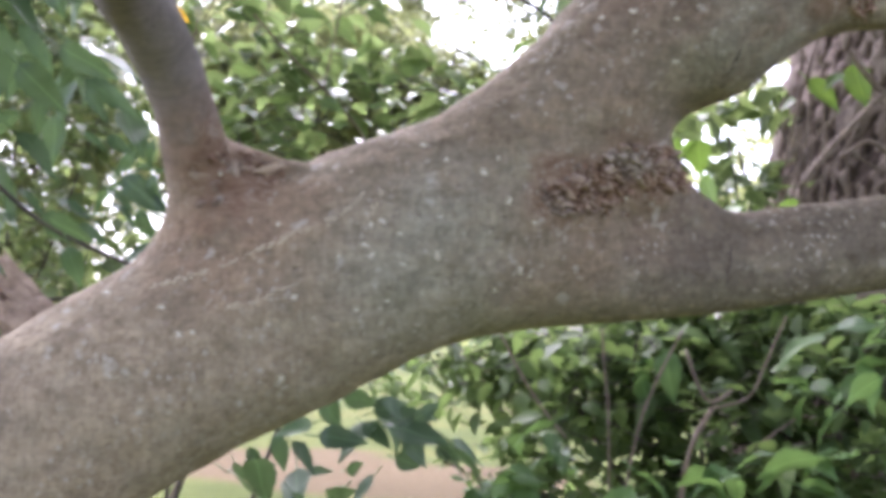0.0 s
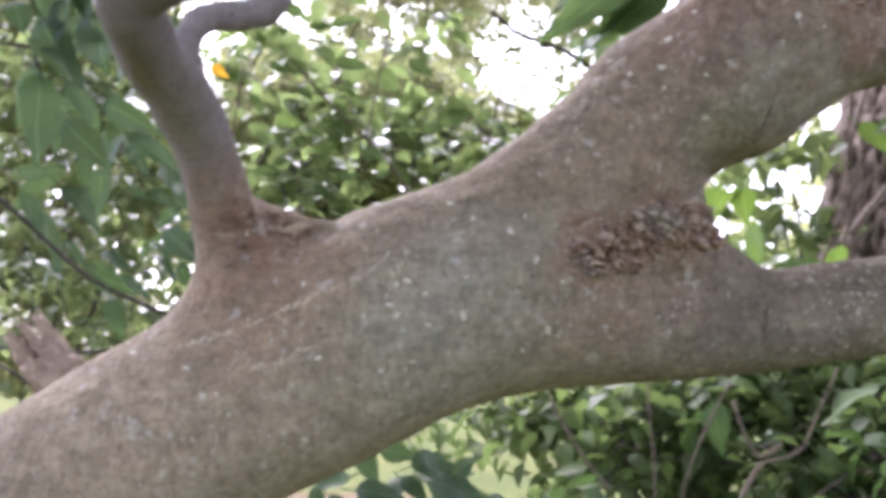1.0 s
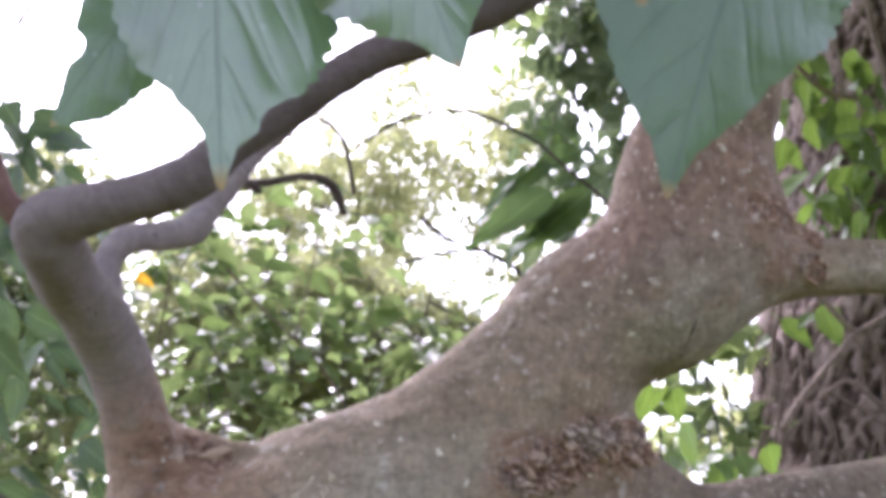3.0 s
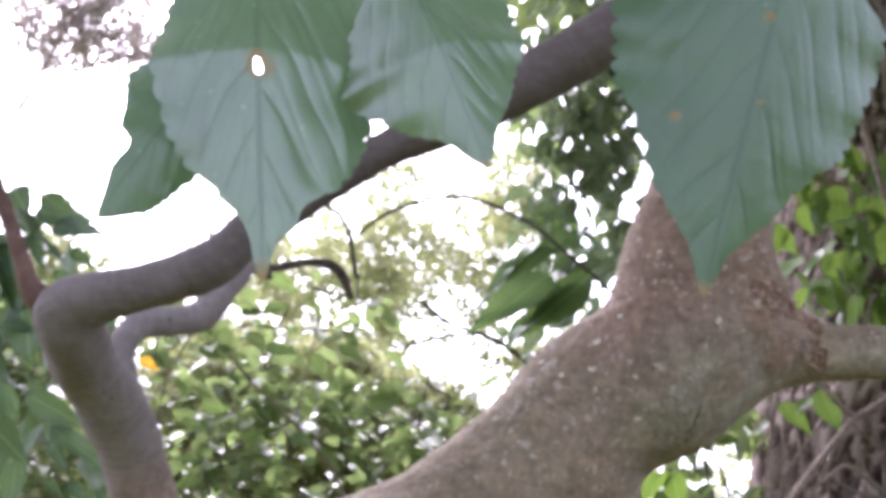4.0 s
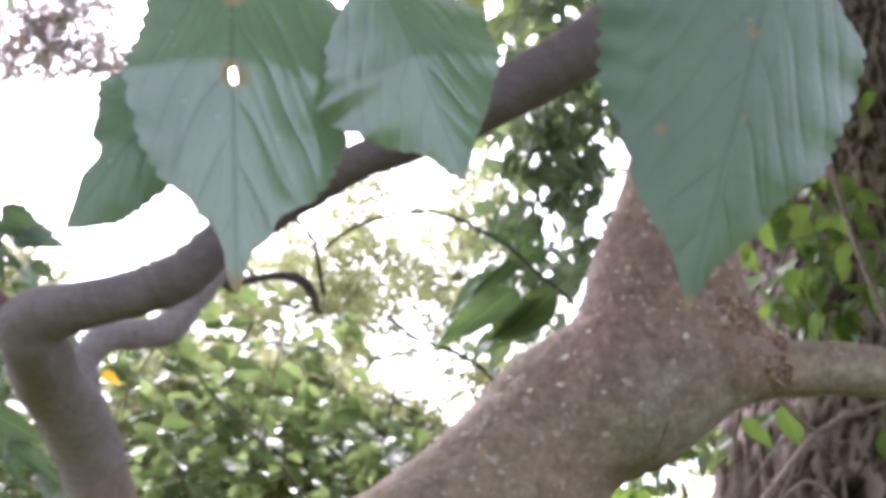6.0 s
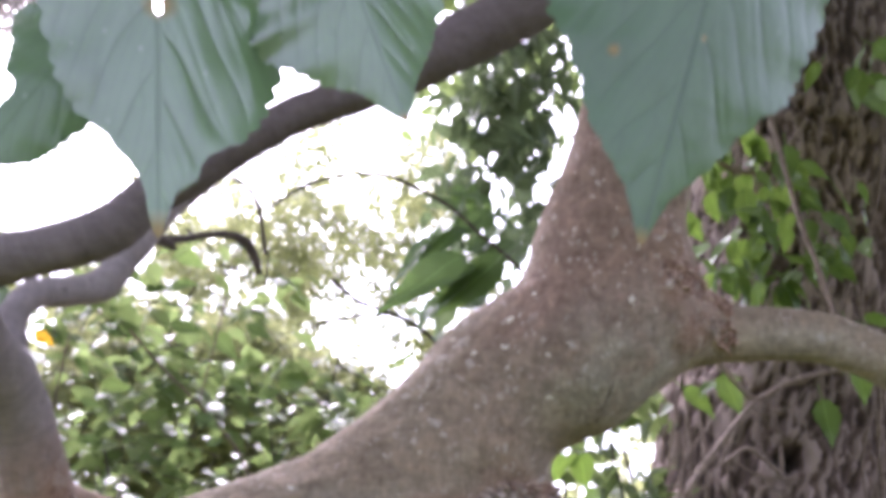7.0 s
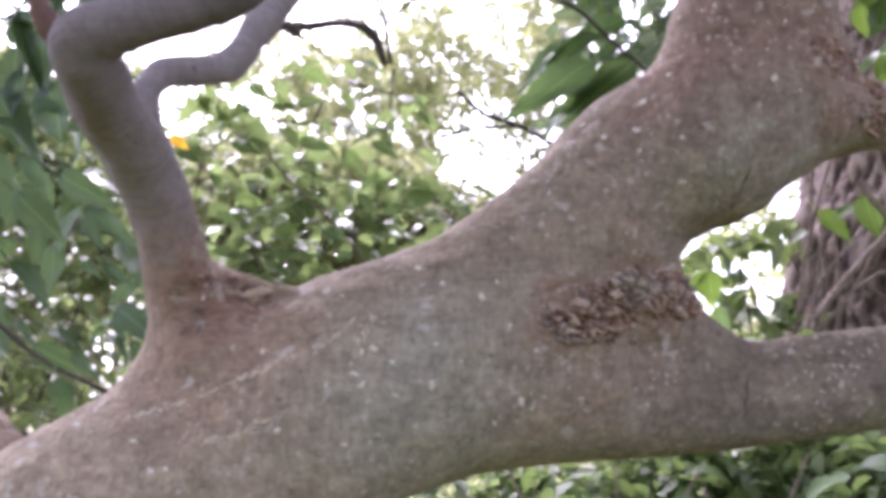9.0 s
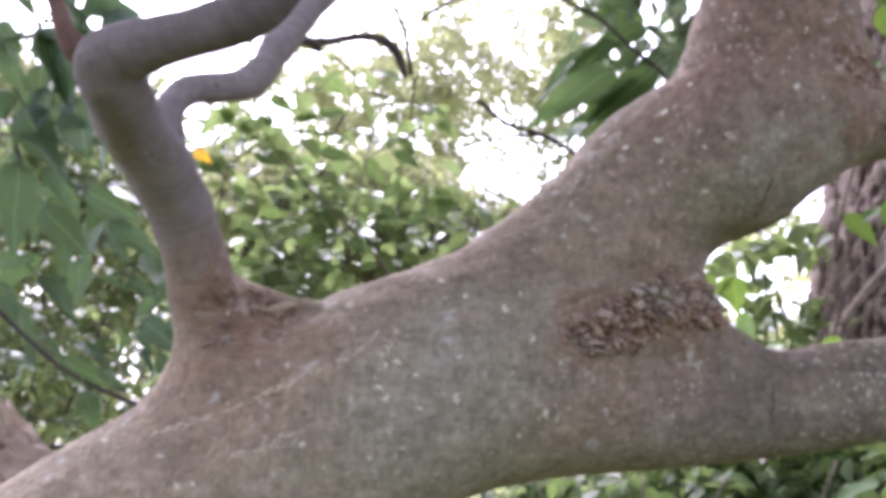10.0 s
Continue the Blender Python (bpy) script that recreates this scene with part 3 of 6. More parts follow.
LEAF_TWIG = [(0.288, 0.688, 2.250, 0.0134), (0.235, 0.480, 2.120, 0.0090), (0.170, 0.300, 1.960, 0.0060), (0.110, 0.200, 1.850, 0.0040), (0.050, 0.240, 1.850, 0.0034), (0.000, 0.290, 1.870, 0.0030), (-0.050, 0.315, 1.875, 0.0026), (-0.085, 0.335, 1.860, 0.0019)]
NEAR_LEAVES = [((-0.048, 0.302, 1.7939), (-0.0384, 0.302, 1.651)), ((0.0044, 0.295, 1.7762), (0.0348, 0.295, 1.6881)), ((-0.0671, 0.337, 1.7521), (-0.1057, 0.335, 1.688)), ((0.0913, 0.1645, 1.681), (0.065, 0.175, 1.5995))]
FLECKS = [(-0.042, 0.722, 1.584), (0.011, 0.723, 1.599), (-0.116, 0.696, 1.597), (0.040, 0.752, 1.537), (-0.101, 0.706, 1.528), (-0.027, 0.727, 1.553), (-0.038, 0.730, 1.527), (0.059, 0.752, 1.552), (-0.030, 0.724, 1.575), (0.050, 0.745, 1.602), (0.176, 0.757, 1.712), (0.176, 0.753, 1.744), (-0.058, 0.709, 1.520), (-0.166, 0.688, 1.485), (-0.110, 0.713, 1.472), (-0.003, 0.737, 1.560), (-0.050, 0.725, 1.559), (0.148, 0.748, 1.770), (-0.186, 0.682, 1.520), (0.003, 0.718, 1.629)]
SCRATCH = [(-0.053, 0.699, 1.601), (-0.066, 0.700, 1.588), (-0.083, 0.700, 1.579), (-0.103, 0.700, 1.572), (-0.124, 0.700, 1.561), (-0.149, 0.701, 1.550), (-0.172, 0.700, 1.542), (-0.193, 0.680, 1.533)]
SHORT_SCRATCH = [(-0.044, 0.729, 1.607), (-0.047, 0.730, 1.597), (-0.053, 0.731, 1.588), (-0.058, 0.731, 1.579)]
FAINT_SCRATCH = [(-0.107, 0.712, 1.536), (-0.122, 0.712, 1.529), (-0.137, 0.712, 1.522), (-0.153, 0.711, 1.518)]
SEAMS = [[(0.229, 0.794, 1.577, 0.0004), (0.227, 0.795, 1.570, 0.0004), (0.228, 0.796, 1.562, 0.0004), (0.225, 0.796, 1.556, 0.0004), (0.225, 0.797, 1.545, 0.0004)], [(0.232, 0.776, 1.730, 0.0004), (0.228, 0.780, 1.720, 0.0004), (0.224, 0.785, 1.710, 0.0004), (0.219, 0.790, 1.700, 0.0004)]]

LINES = {k: curve_points(v, 0.03) for k, v in dict(main=MAIN, lower=LOWER_LIMB, right=RIGHT_BRANCH, left=LEFT_BRANCH, second=SECOND_BRANCH, web=WEB, fill=CROTCH_FILL, rim=FORK_RIM).items()}


def limb_field(p):
    d = chain_distance(p, LINES["main"])
    d = smooth_min(d, chain_distance(p, LINES["web"]), 0.03)
    d = smooth_min(d, chain_distance(p, LINES["lower"]), 0.052)
    d = smooth_min(d, chain_distance(p, LINES["fill"]), 0.03)
    d = smooth_min(d, chain_distance(p, LINES["right"]), 0.04)
    d = smooth_min(d, chain_distance(p, LINES["left"]), 0.06)
    d = smooth_min(d, chain_distance(p, LINES["rim"]), 0.018)
    d = smooth_min(d, chain_distance(p, LINES["second"]), 0.008)
    return d + 0.0022 * wobble(p, 14) + 0.0010 * wobble(p, 45, 1)


def splinter(line, an0, an1, height, seed):
    """A torn shard of the stub's wall: a curved plate with a ragged upper end."""
    rng = random.Random(seed)
    n, k = max(3, int(len(line) * height)), 5
    axis = Vector(line[-1][:3]) - Vector(line[0][:3])
    axis.normalize()
    side = axis.cross(Vector((0, 1, 0))).normalized()
    out = side.cross(axis)
    bm = bmesh.new()
    grid = []
    for layer in (1.0, 0.62):
        rows = []
        for i in range(n):
            p = line[min(i, len(line) - 1)]
            row = []
            for q in range(k):
                an = an0 + (an1 - an0) * q / (k - 1)
                r = p[3] * layer * (1 + 0.16 * rng.uniform(-1, 1))
                lift = (rng.uniform(-0.014, 0.016) if i == n - 1 else rng.uniform(-0.002, 0.002))
                row.append(bm.verts.new(Vector(p[:3]) + (side * math.cos(an) + out * math.sin(an)) * r + axis * lift))
            rows.append(row)
        grid.append(rows)
    a, b = grid
    for i in range(n - 1):
        for q in range(k - 1):
            bm.faces.new((a[i][q], a[i][q + 1], a[i + 1][q + 1], a[i + 1][q]))
            bm.faces.new((b[i][q], b[i + 1][q], b[i + 1][q + 1], b[i][q + 1]))
        for q in (0, k - 1):
            bm.faces.new((a[i][q], a[i + 1][q], b[i + 1][q], b[i][q]))
    for q in range(k - 1):
        bm.faces.new((a[-1][q], a[-1][q + 1], b[-1][q + 1], b[-1][q]))
    bmesh.ops.recalc_face_normals(bm, faces=bm.faces)
    return bm


def make_tree():
    tree = thing("tree", (MAIN[0][0], MAIN[0][1], 0), "smooth grey-brown tree with forking limbs, russet at the forks", "tree")
    back = Matrix.Translation(-tree.location)
    allp = np.concatenate([v for v in LINES.values()])
    low, high = (allp[:, :3] - allp[:, 3:]).min(0) - 0.03, (allp[:, :3] + allp[:, 3:]).max(0) + 0.03
    verts, faces = surface(limb_field, low, high, 0.0048)
    me = mesh_of("limb", verts, faces)
    thick = np.minimum(chain_distance(verts, LINES["main"]), chain_distance(verts, LINES["lower"]))
    thick = np.minimum(thick, chain_distance(verts, LINES["right"]) * 3 + 0.02)
    me.attributes.new("young", "FLOAT", "POINT").data.foreach_set("value", np.clip((thick - 0.03) / 0.07, 0, 1).astype(np.float32))
    best, run = np.full(len(verts), 9.0), np.zeros(len(verts))
    for line in LINES.values():
        length = 0.0
        for a, b in zip(line[:-1], line[1:]):
            ab = b[:3] - a[:3]
            t = np.clip(((verts - a[:3]) @ ab) / (ab @ ab + 1e-12), 0, 1)
            d = np.linalg.norm(verts - a[:3] - t[:, None] * ab, axis=1) - a[3]
            t = ((verts - a[:3]) @ ab) / (ab @ ab + 1e-12)
            run = np.where(d < best, length + np.clip(t, -0.5, 1.5) * np.linalg.norm(ab), run)
            best = np.minimum(best, d)
            length += np.linalg.norm(ab)
    me.attributes.new("along", "FLOAT", "POINT").data.foreach_set("value", run.astype(np.float32))
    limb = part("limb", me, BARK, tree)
    limb.matrix_parent_inverse = back
    hold = lambda ob: setattr(ob, "matrix_parent_inverse", back) or ob
    # the stem runs on down to the ground, out of view
    foot = Vector(MAIN[0][:3])
    low_line = curve_points([(*foot, MAIN[0][3]), (foot.x - 0.16, foot.y - 0.02, foot.z - 0.22, 0.085), (foot.x - 0.22, foot.y - 0.03, foot.z - 0.55, 0.1), (foot.x - 0.22, foot.y - 0.03, -0.1, 0.14)], 0.05)
    hold(part("lower_stem", tube(low_line, 20), BARK, tree))
    hold(part("dead_stem", tube(curve_points(DEAD_STEM, 0.01), 10, 0.05), RED_STEM, tree, "thin dead red-brown stem"))
    hold(part("hooked_twig", tube(curve_points(HOOK_TWIG, 0.006), 8, 0.08), DARK_TWIG, tree, "dark hooked twig"))
    hold(part("twig_nub", tube(curve_points(HOOK_NUB, 0.004), 9, 0.12, 5), DARK_TWIG, tree, "short broken nub of dark wood"))
    wall = curve_points(BROKEN_STUB, 0.012)
    stub = hold(part("broken_stub", tube(wall[: len(wall) // 2], 14, 0.15, 4), DEAD_WOOD, tree, "broken brown stub with torn wood", smooth=False))
    for i, (a0, a1, tall) in enumerate(((0.2, 1.5, 1.0), (1.4, 2.5, 0.75), (2.5, 3.6, 1.1), (3.7, 4.5, 0.7), (4.6, 5.6, 0.55), (5.6, 6.6, 0.85))):
        part("splinter", splinter(wall, a0, a1, tall, i), DEAD_WOOD, stub, smooth=False)
    return tree, hold


TREE, HOLD = make_tree()


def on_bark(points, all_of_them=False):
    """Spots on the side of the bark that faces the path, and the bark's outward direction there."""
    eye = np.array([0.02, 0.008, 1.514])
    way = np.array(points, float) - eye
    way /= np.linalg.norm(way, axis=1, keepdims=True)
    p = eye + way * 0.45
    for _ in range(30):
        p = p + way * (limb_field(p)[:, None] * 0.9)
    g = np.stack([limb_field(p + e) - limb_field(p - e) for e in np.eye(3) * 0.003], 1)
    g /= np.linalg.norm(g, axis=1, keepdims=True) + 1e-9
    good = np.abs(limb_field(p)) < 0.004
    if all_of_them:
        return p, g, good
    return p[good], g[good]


def stand(p, g, spin):
    """A pose on the bark: z along the bark's outward direction."""
    q = Vector(g).to_track_quat("Z", "Y").to_matrix().to_4x4()
    return Matrix.Translation(p) @ q @ Matrix.Rotation(spin, 4, "Z")


def chip_mesh(seed):
    rng = random.Random(seed)
    n = 6
    low = [(math.cos(k / n * 6.283) * rng.uniform(0.6, 1), math.sin(k / n * 6.283) * rng.uniform(0.3, 0.6)) for k in range(n)]
    verts = [(x, y, -0.25) for x, y in low] + [(x * 0.85 + 0.1, y * 0.8, rng.uniform(0.12, 0.4)) for x, y in low]
    faces = [tuple(range(n, 2 * n))] + [(k, (k + 1) % n, n + (k + 1) % n, n + k) for k in range(n)]
    me = mesh_of("bark_chip", verts, faces)
    me.materials.append(GREY_CHIP if seed % 3 == 0 else CHIP)
    return me


def disc_mesh(seed):
    rng = random.Random(seed)
    n = 9
    rim = [(math.cos(k / n * 6.283) * rng.uniform(0.4, 1.2), math.sin(k / n * 6.283) * rng.uniform(0.3, 1.0)) for k in range(n)]
    verts = [(x, y, -0.15) for x, y in rim] + [(x * 0.8, y * 0.8, 0.12) for x, y in rim] + [(0, 0, 0.16)]
    faces = [(k, (k + 1) % n, n + (k + 1) % n, n + k) for k in range(n)] + [(n + k, n + (k + 1) % n, 2 * n) for k in range(n)]
    me = mesh_of("lichen_spot", verts, faces)
    me.materials.append(LICHEN)
    return me


def scab_material():
    m, n, l = material("flaking_bark")
    co = n.new("ShaderNodeTexCoord").outputs["Object"]
    lift = n.new("ShaderNodeAttribute")
    lift.attribute_name = "lift"
    grain = noise_tex(n, l, co, 140, 5, 0.7)
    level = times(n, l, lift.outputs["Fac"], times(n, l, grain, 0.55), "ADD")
    # gaps between flakes take the dark end, as shade in the colour
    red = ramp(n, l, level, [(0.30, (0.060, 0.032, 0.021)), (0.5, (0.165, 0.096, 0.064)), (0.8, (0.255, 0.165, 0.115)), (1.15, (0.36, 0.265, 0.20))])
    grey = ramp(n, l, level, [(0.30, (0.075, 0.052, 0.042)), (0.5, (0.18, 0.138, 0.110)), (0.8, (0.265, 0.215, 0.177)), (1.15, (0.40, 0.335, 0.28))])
    col = mix(n, l, ramp(n, l, noise_tex(n, l, co, 22, 3), [(0.5, (0, 0, 0)), (0.64, (1, 1, 1))]), red, grey)
    p = n.new("ShaderNodeBsdfPrincipled")
    l.new(col, p.inputs["Base Color"])
    p.inputs["Roughness"].default_value = 0.9
    b = node(n, "ShaderNodeBump", Strength=0.6, Distance=0.002)
    l.new(grain, b.inputs["Height"]), l.new(b.outputs[0], p.inputs["Normal"])
    o = n.new("ShaderNodeOutputMaterial")
    l.new(p.outputs[0], o.inputs[0])
    return m


SCAB = scab_material()


def scab(centre, rx, rz, tilt, seed, height=0.007, step=0.0013):
    """A ragged sheet of lifting bark flakes that merges into the bark at its rim."""
    nx, nz = int(2 * rx / step), int(2 * rz / step)
    a, b = np.meshgrid(np.linspace(-1, 1, nx), np.linspace(-1, 1, nz))
    x, z = a * rx, b * rz
    c, sn = math.cos(tilt), math.sin(tilt)
    flat = np.stack([centre[0] + x * c - z * sn, np.full(x.shape, centre[1]), centre[2] + x * sn + z * c], -1).reshape(-1, 3)
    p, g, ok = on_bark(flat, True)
    out, ragged = np.zeros(len(p)), np.zeros(len(p))
    for i, (u, w) in enumerate(zip(x.ravel(), z.ravel())):
        q = Vector((u * 105, w * 165, seed * 3.1)) + noise.noise_vector(Vector((u * 120, w * 120, seed))) * 1.1
        near, where = noise.voronoi(q)
        flake = min(1.0, (near[1] - near[0]) * 2.6)
        tall = 0.5 + 0.5 * math.sin(where[0].x * 91.7 + where[0].y * 47.3)
        tip = 0.35 * noise.noise(q * 0.9 + Vector((3, 1, 0)))
        out[i] = flake * (0.22 + 0.72 * tall + tip) + 0.34 * noise.noise(Vector((u * 300, w * 380, seed + 4.4))) - 0.06
        ragged[i] = noise.noise(Vector((u * 48, w * 48, seed + 1.5))) + 0.5 * noise.noise(Vector((u * 130, w * 130, seed + 9.5)))
    rim = np.clip((0.9 - np.hypot(a, b).ravel() + 0.62 * ragged) * 2.8, 0, 1)
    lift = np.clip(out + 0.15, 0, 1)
    verts = p + g * ((lift * height * rim) - 0.0022 * (1 - rim) - 0.0004)[:, None]
    k = (np.arange(nz - 1)[:, None] * nx + np.arange(nx - 1)[None]).reshape(-1)
    faces = np.stack([k, k + 1, k + nx + 1, k + nx], 1)
    span = np.linalg.norm(verts[faces[:, 0]] - verts[faces[:, 2]], axis=1)
    faces = faces[ok[faces].all(1) & (rim[faces].max(1) > 0.02) & (span < step * 12)]
    # keep the one sheet round the centre
    tag = np.arange(len(verts))
    for _ in range(400):
        low_ = tag[faces].min(1)
        was = tag.copy()
        for q in range(4):
            np.minimum.at(tag, faces[:, q], low_)
        if (was == tag).all():
            break
    kinds, counts = np.unique(tag[faces[:, 0]], return_counts=True)
    faces = faces[tag[faces[:, 0]] == kinds[counts.argmax()]]
    used = np.unique(faces)
    place = np.zeros(len(verts), int)
    place[used] = np.arange(len(used))
    lift = lift[used]
    me = mesh_of("flaking_bark", verts[used], place[faces])
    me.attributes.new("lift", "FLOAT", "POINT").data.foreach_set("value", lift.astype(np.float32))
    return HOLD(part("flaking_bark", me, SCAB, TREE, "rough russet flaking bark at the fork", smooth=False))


def dress_bark():
    for i, (x, y, z, rx, rz, turn) in enumerate(SCABS):
        scab((x, y, z), rx, rz, radians(turn), i + 2, 0.0085 if i < 4 else 0.0045)
    rng = np.random.RandomState(8)
    chips = [chip_mesh(s) for s in range(6)]
    spots = []
    for x, y, z, rx, rz, n in CHIP_SPOTS:
        for _ in range(n):
            an, q = rng.uniform(0, 6.283), abs(rng.normal(0, 0.6))
            spots.append((x + rx * q * math.cos(an), y, z + rz * q * math.sin(an)))
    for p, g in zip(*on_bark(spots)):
        ob = HOLD(part("bark_chip", chips[rng.randint(6)], None, TREE, smooth=False))
        s = 0.0014 + 0.004 * rng.rand() ** 2
        tip = Euler((rng.normal(0, 0.35), rng.normal(0, 0.35), 0)).to_matrix().to_4x4()
        ob.matrix_basis = stand(p + g * s * 0.25, g, rng.normal(0.2, 0.6)) @ tip @ Matrix.Diagonal((s * 1.15, s * rng.uniform(0.9, 1.4), s * rng.uniform(0.7, 1.7), 1))
    shard = chip_mesh(9)
    shard.materials[0] = PALE_WOOD
    pale = HOLD(part("bark_chip", shard, None, TREE, "pale splinter of bark"))
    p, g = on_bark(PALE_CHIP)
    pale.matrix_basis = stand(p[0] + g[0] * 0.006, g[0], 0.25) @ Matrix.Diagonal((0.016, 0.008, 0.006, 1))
    discs = [disc_mesh(s) for s in range(5)]
    line = LINES["main"][6:]
    extra = [line[rng.randint(len(line))][:3] + [rng.normal() * 0.04, -0.09, rng.normal() * 0.05] for _ in range(120)]
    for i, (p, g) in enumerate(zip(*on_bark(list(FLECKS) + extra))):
        s = rng.uniform(0.0028, 0.0045) if i < len(FLECKS) else 0.0010 + 0.0026 * rng.rand() ** 2
        ob = HOLD(part("lichen_spot", discs[rng.randint(5)], None, TREE))
        ob.matrix_basis = stand(p, g, rng.uniform(0, 6)) @ Matrix.Diagonal((s, s * rng.uniform(0.6, 1.2), s * 0.5, 1))
    for marks, amount in ((SCRATCH, 1.0), (SHORT_SCRATCH, 0.75), (FAINT_SCRATCH, 0.7)):
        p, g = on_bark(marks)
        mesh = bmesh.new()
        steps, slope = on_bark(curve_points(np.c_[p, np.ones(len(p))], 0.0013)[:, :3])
        for k, (a, b) in enumerate(zip(steps, slope)):
            if rng.rand() < 0.3 + 0.25 * math.sin(k * 0.35):
                continue
            way = steps[min(k + 1, len(steps) - 1), :3] - steps[max(k - 1, 0), :3]
            way /= np.linalg.norm(way)
            side = np.cross(b, way)
            mid_ = a[:3] + side * rng.normal() * 0.0012
            lng, wid = rng.uniform(0.001, 0.0036), rng.uniform(0.0008, 0.0024) * amount
            ring = [mesh.verts.new(mid_ - b * 0.0006 + way * lng * math.cos(an) + side * wid * math.sin(an)) for an in np.linspace(0, 6.283, 7)[:-1]]
            tip = mesh.verts.new(mid_ + b * 0.001)
            for q in range(6):
                mesh.faces.new((ring[q], ring[(q + 1) % 6], tip))
        HOLD(part("scratch", mesh, SCRAPE, TREE, "pale scratch along the bark"))
    for i, line in enumerate(SEAMS):
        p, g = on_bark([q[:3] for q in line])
        groove = curve_points([(*(a - b * 0.0003), 0.0009 * (0.5 + 0.5 * (k % 2))) for k, (a, b) in enumerate(zip(p, g))], 0.004)
        HOLD(part("seam", tube(groove, 6, 0.4, i), DARK_TWIG, TREE, "dark crack in the bark"))


dress_bark()


# ---- leaves that hang close by ----
def near_leaf_material():
    m, n, l = material("broad_leaf")
    co = n.new("ShaderNodeTexCoord").outputs["Object"]
    rnd = n.new("ShaderNodeObjectInfo").outputs["Random"]
    vein, scar, wax = (n.new("ShaderNodeAttribute") for _ in range(3))
    vein.attribute_name, scar.attribute_name, wax.attribute_name = "vein", "scar", "wax"
    col = ramp(n, l, rnd, [(0, (0.046, 0.100, 0.040)), (1, (0.068, 0.136, 0.050))])
    col = mix(n, l, 0.6, col, ramp(n, l, noise_tex(n, l, co, 45, 5, 0.6), [(0.3, (0.72, 0.74, 0.74)), (0.7, (1.2, 1.2, 1.2))]), "MULTIPLY")
    col = mix(n, l, times(n, l, vein.outputs["Fac"], 0.45), col, (0.016, 0.040, 0.021))
    v = node(n, "ShaderNodeTexVoronoi", Scale=110)
    l.new(co, v.inputs["Vector"])
    pits = ramp(n, l, v.outputs["Distance"], [(0.06, (1, 1, 1)), (0.12, (0, 0, 0))])
    col = mix(n, l, times(n, l, pits, 0.35), col, (0.22, 0.26, 0.2))
    col = mix(n, l, scar.outputs["Fac"], col, (0.25, 0.165, 0.075))
    p = n.new("ShaderNodeBsdfPrincipled")
    l.new(col, p.inputs["Base Color"])
    l.new(times(n, l, times(n, l, scar.outputs["Fac"], 0.5), 0.3, "ADD"), p.inputs["Roughness"])
    p.inputs["Specular IOR Level"].default_value = 0.5
    dull = times(n, l, scar.outputs["Fac"], times(n, l, vein.outputs["Fac"], 0.5), "MAXIMUM")
    l.new(times(n, l, times(n, l, 1.0, dull, "SUBTRACT"), wax.outputs["Fac"]), p.inputs["Coat Weight"])
    p.inputs["Coat IOR"].default_value = 1.75
    p.inputs["Coat Roughness"].default_value = 0.22
    b = node(n, "ShaderNodeBump", Strength=0.35, Distance=0.0012)
    l.new(noise_tex(n, l, co, 190, 4), b.inputs["Height"]), l.new(b.outputs[0], p.inputs["Normal"])
    t = n.new("ShaderNodeBsdfTranslucent")
    l.new(mix(n, l, 0.7, col, (0.14, 0.26, 0.11)), t.inputs["Color"])
    x = n.new("ShaderNodeMixShader")
    x.inputs[0].default_value = 0.15
    l.new(p.outputs[0], x.inputs[1]), l.new(t.outputs[0], x.inputs[2])
    o = n.new("ShaderNodeOutputMaterial")
    l.new(x.outputs[0], o.inputs[0])
    return m


BROAD = near_leaf_material()
# half widths, as shares of the leaf's length, from the tip up to the stalk: seen from its face, left and right
LEAF_A = ((0, 0.015, 0.05, 0.1, 0.14, 0.2, 0.245, 0.3, 0.4, 0.5, 0.6, 0.65, 0.72, 0.8, 0.92, 1), (0, 0.01, 0.019, 0.026, 0.038, 0.084, 0.115, 0.172, 0.226, 0.248, 0.256, 0.255, 0.235, 0.215, 0.15, 0.01), (0, 0.01, 0.018, 0.036, 0.077, 0.1, 0.1648, 0.2012, 0.2525, 0.2803, 0.3103, 0.3264, 0.3317, 0.2996, 0.1712, 0.0107))
LEAF_B = ((0, 0.05, 0.155, 0.246, 0.32, 0.42, 0.54, 0.62, 0.74, 0.88, 1), (0, 0.044, 0.106, 0.209, 0.275, 0.3575, 0.3795, 0.335, 0.29, 0.18, 0.01), (0.0, 0.0357, 0.0945, 0.1628, 0.2152, 0.2835, 0.3497, 0.357, 0.3591, 0.231, 0.0105))
LEAF_C = ((0, 0.05, 0.15, 0.27, 0.40, 0.43, 0.46, 0.55, 0.78, 0.95, 1), (0, 0.021, 0.05, 0.098, 0.09, 0.11, 0.189, 0.25, 0.42, 0.3, 0.01), (0, 0.076, 0.18, 0.235, 0.27, 0.28, 0.285, 0.3, 0.3, 0.2, 0.01))
LEAF_D = ((0, 0.015, 0.045, 0.11, 0.185, 0.235, 0.29, 0.41, 0.44, 0.51, 0.6, 0.7, 0.85, 1), (0.0, 0.0125, 0.0272, 0.0605, 0.1275, 0.1723, 0.1984, 0.2611, 0.2924, 0.3238, 0.355, 0.3656, 0.2924, 0.0104), (0.0, 0.0077, 0.0154, 0.0335, 0.0797, 0.1157, 0.144, 0.2121, 0.2441, 0.2725, 0.2931, 0.3059, 0.3149, 0.0128))
SHAPES = [LEAF_A, LEAF_B, LEAF_C, LEAF_D]


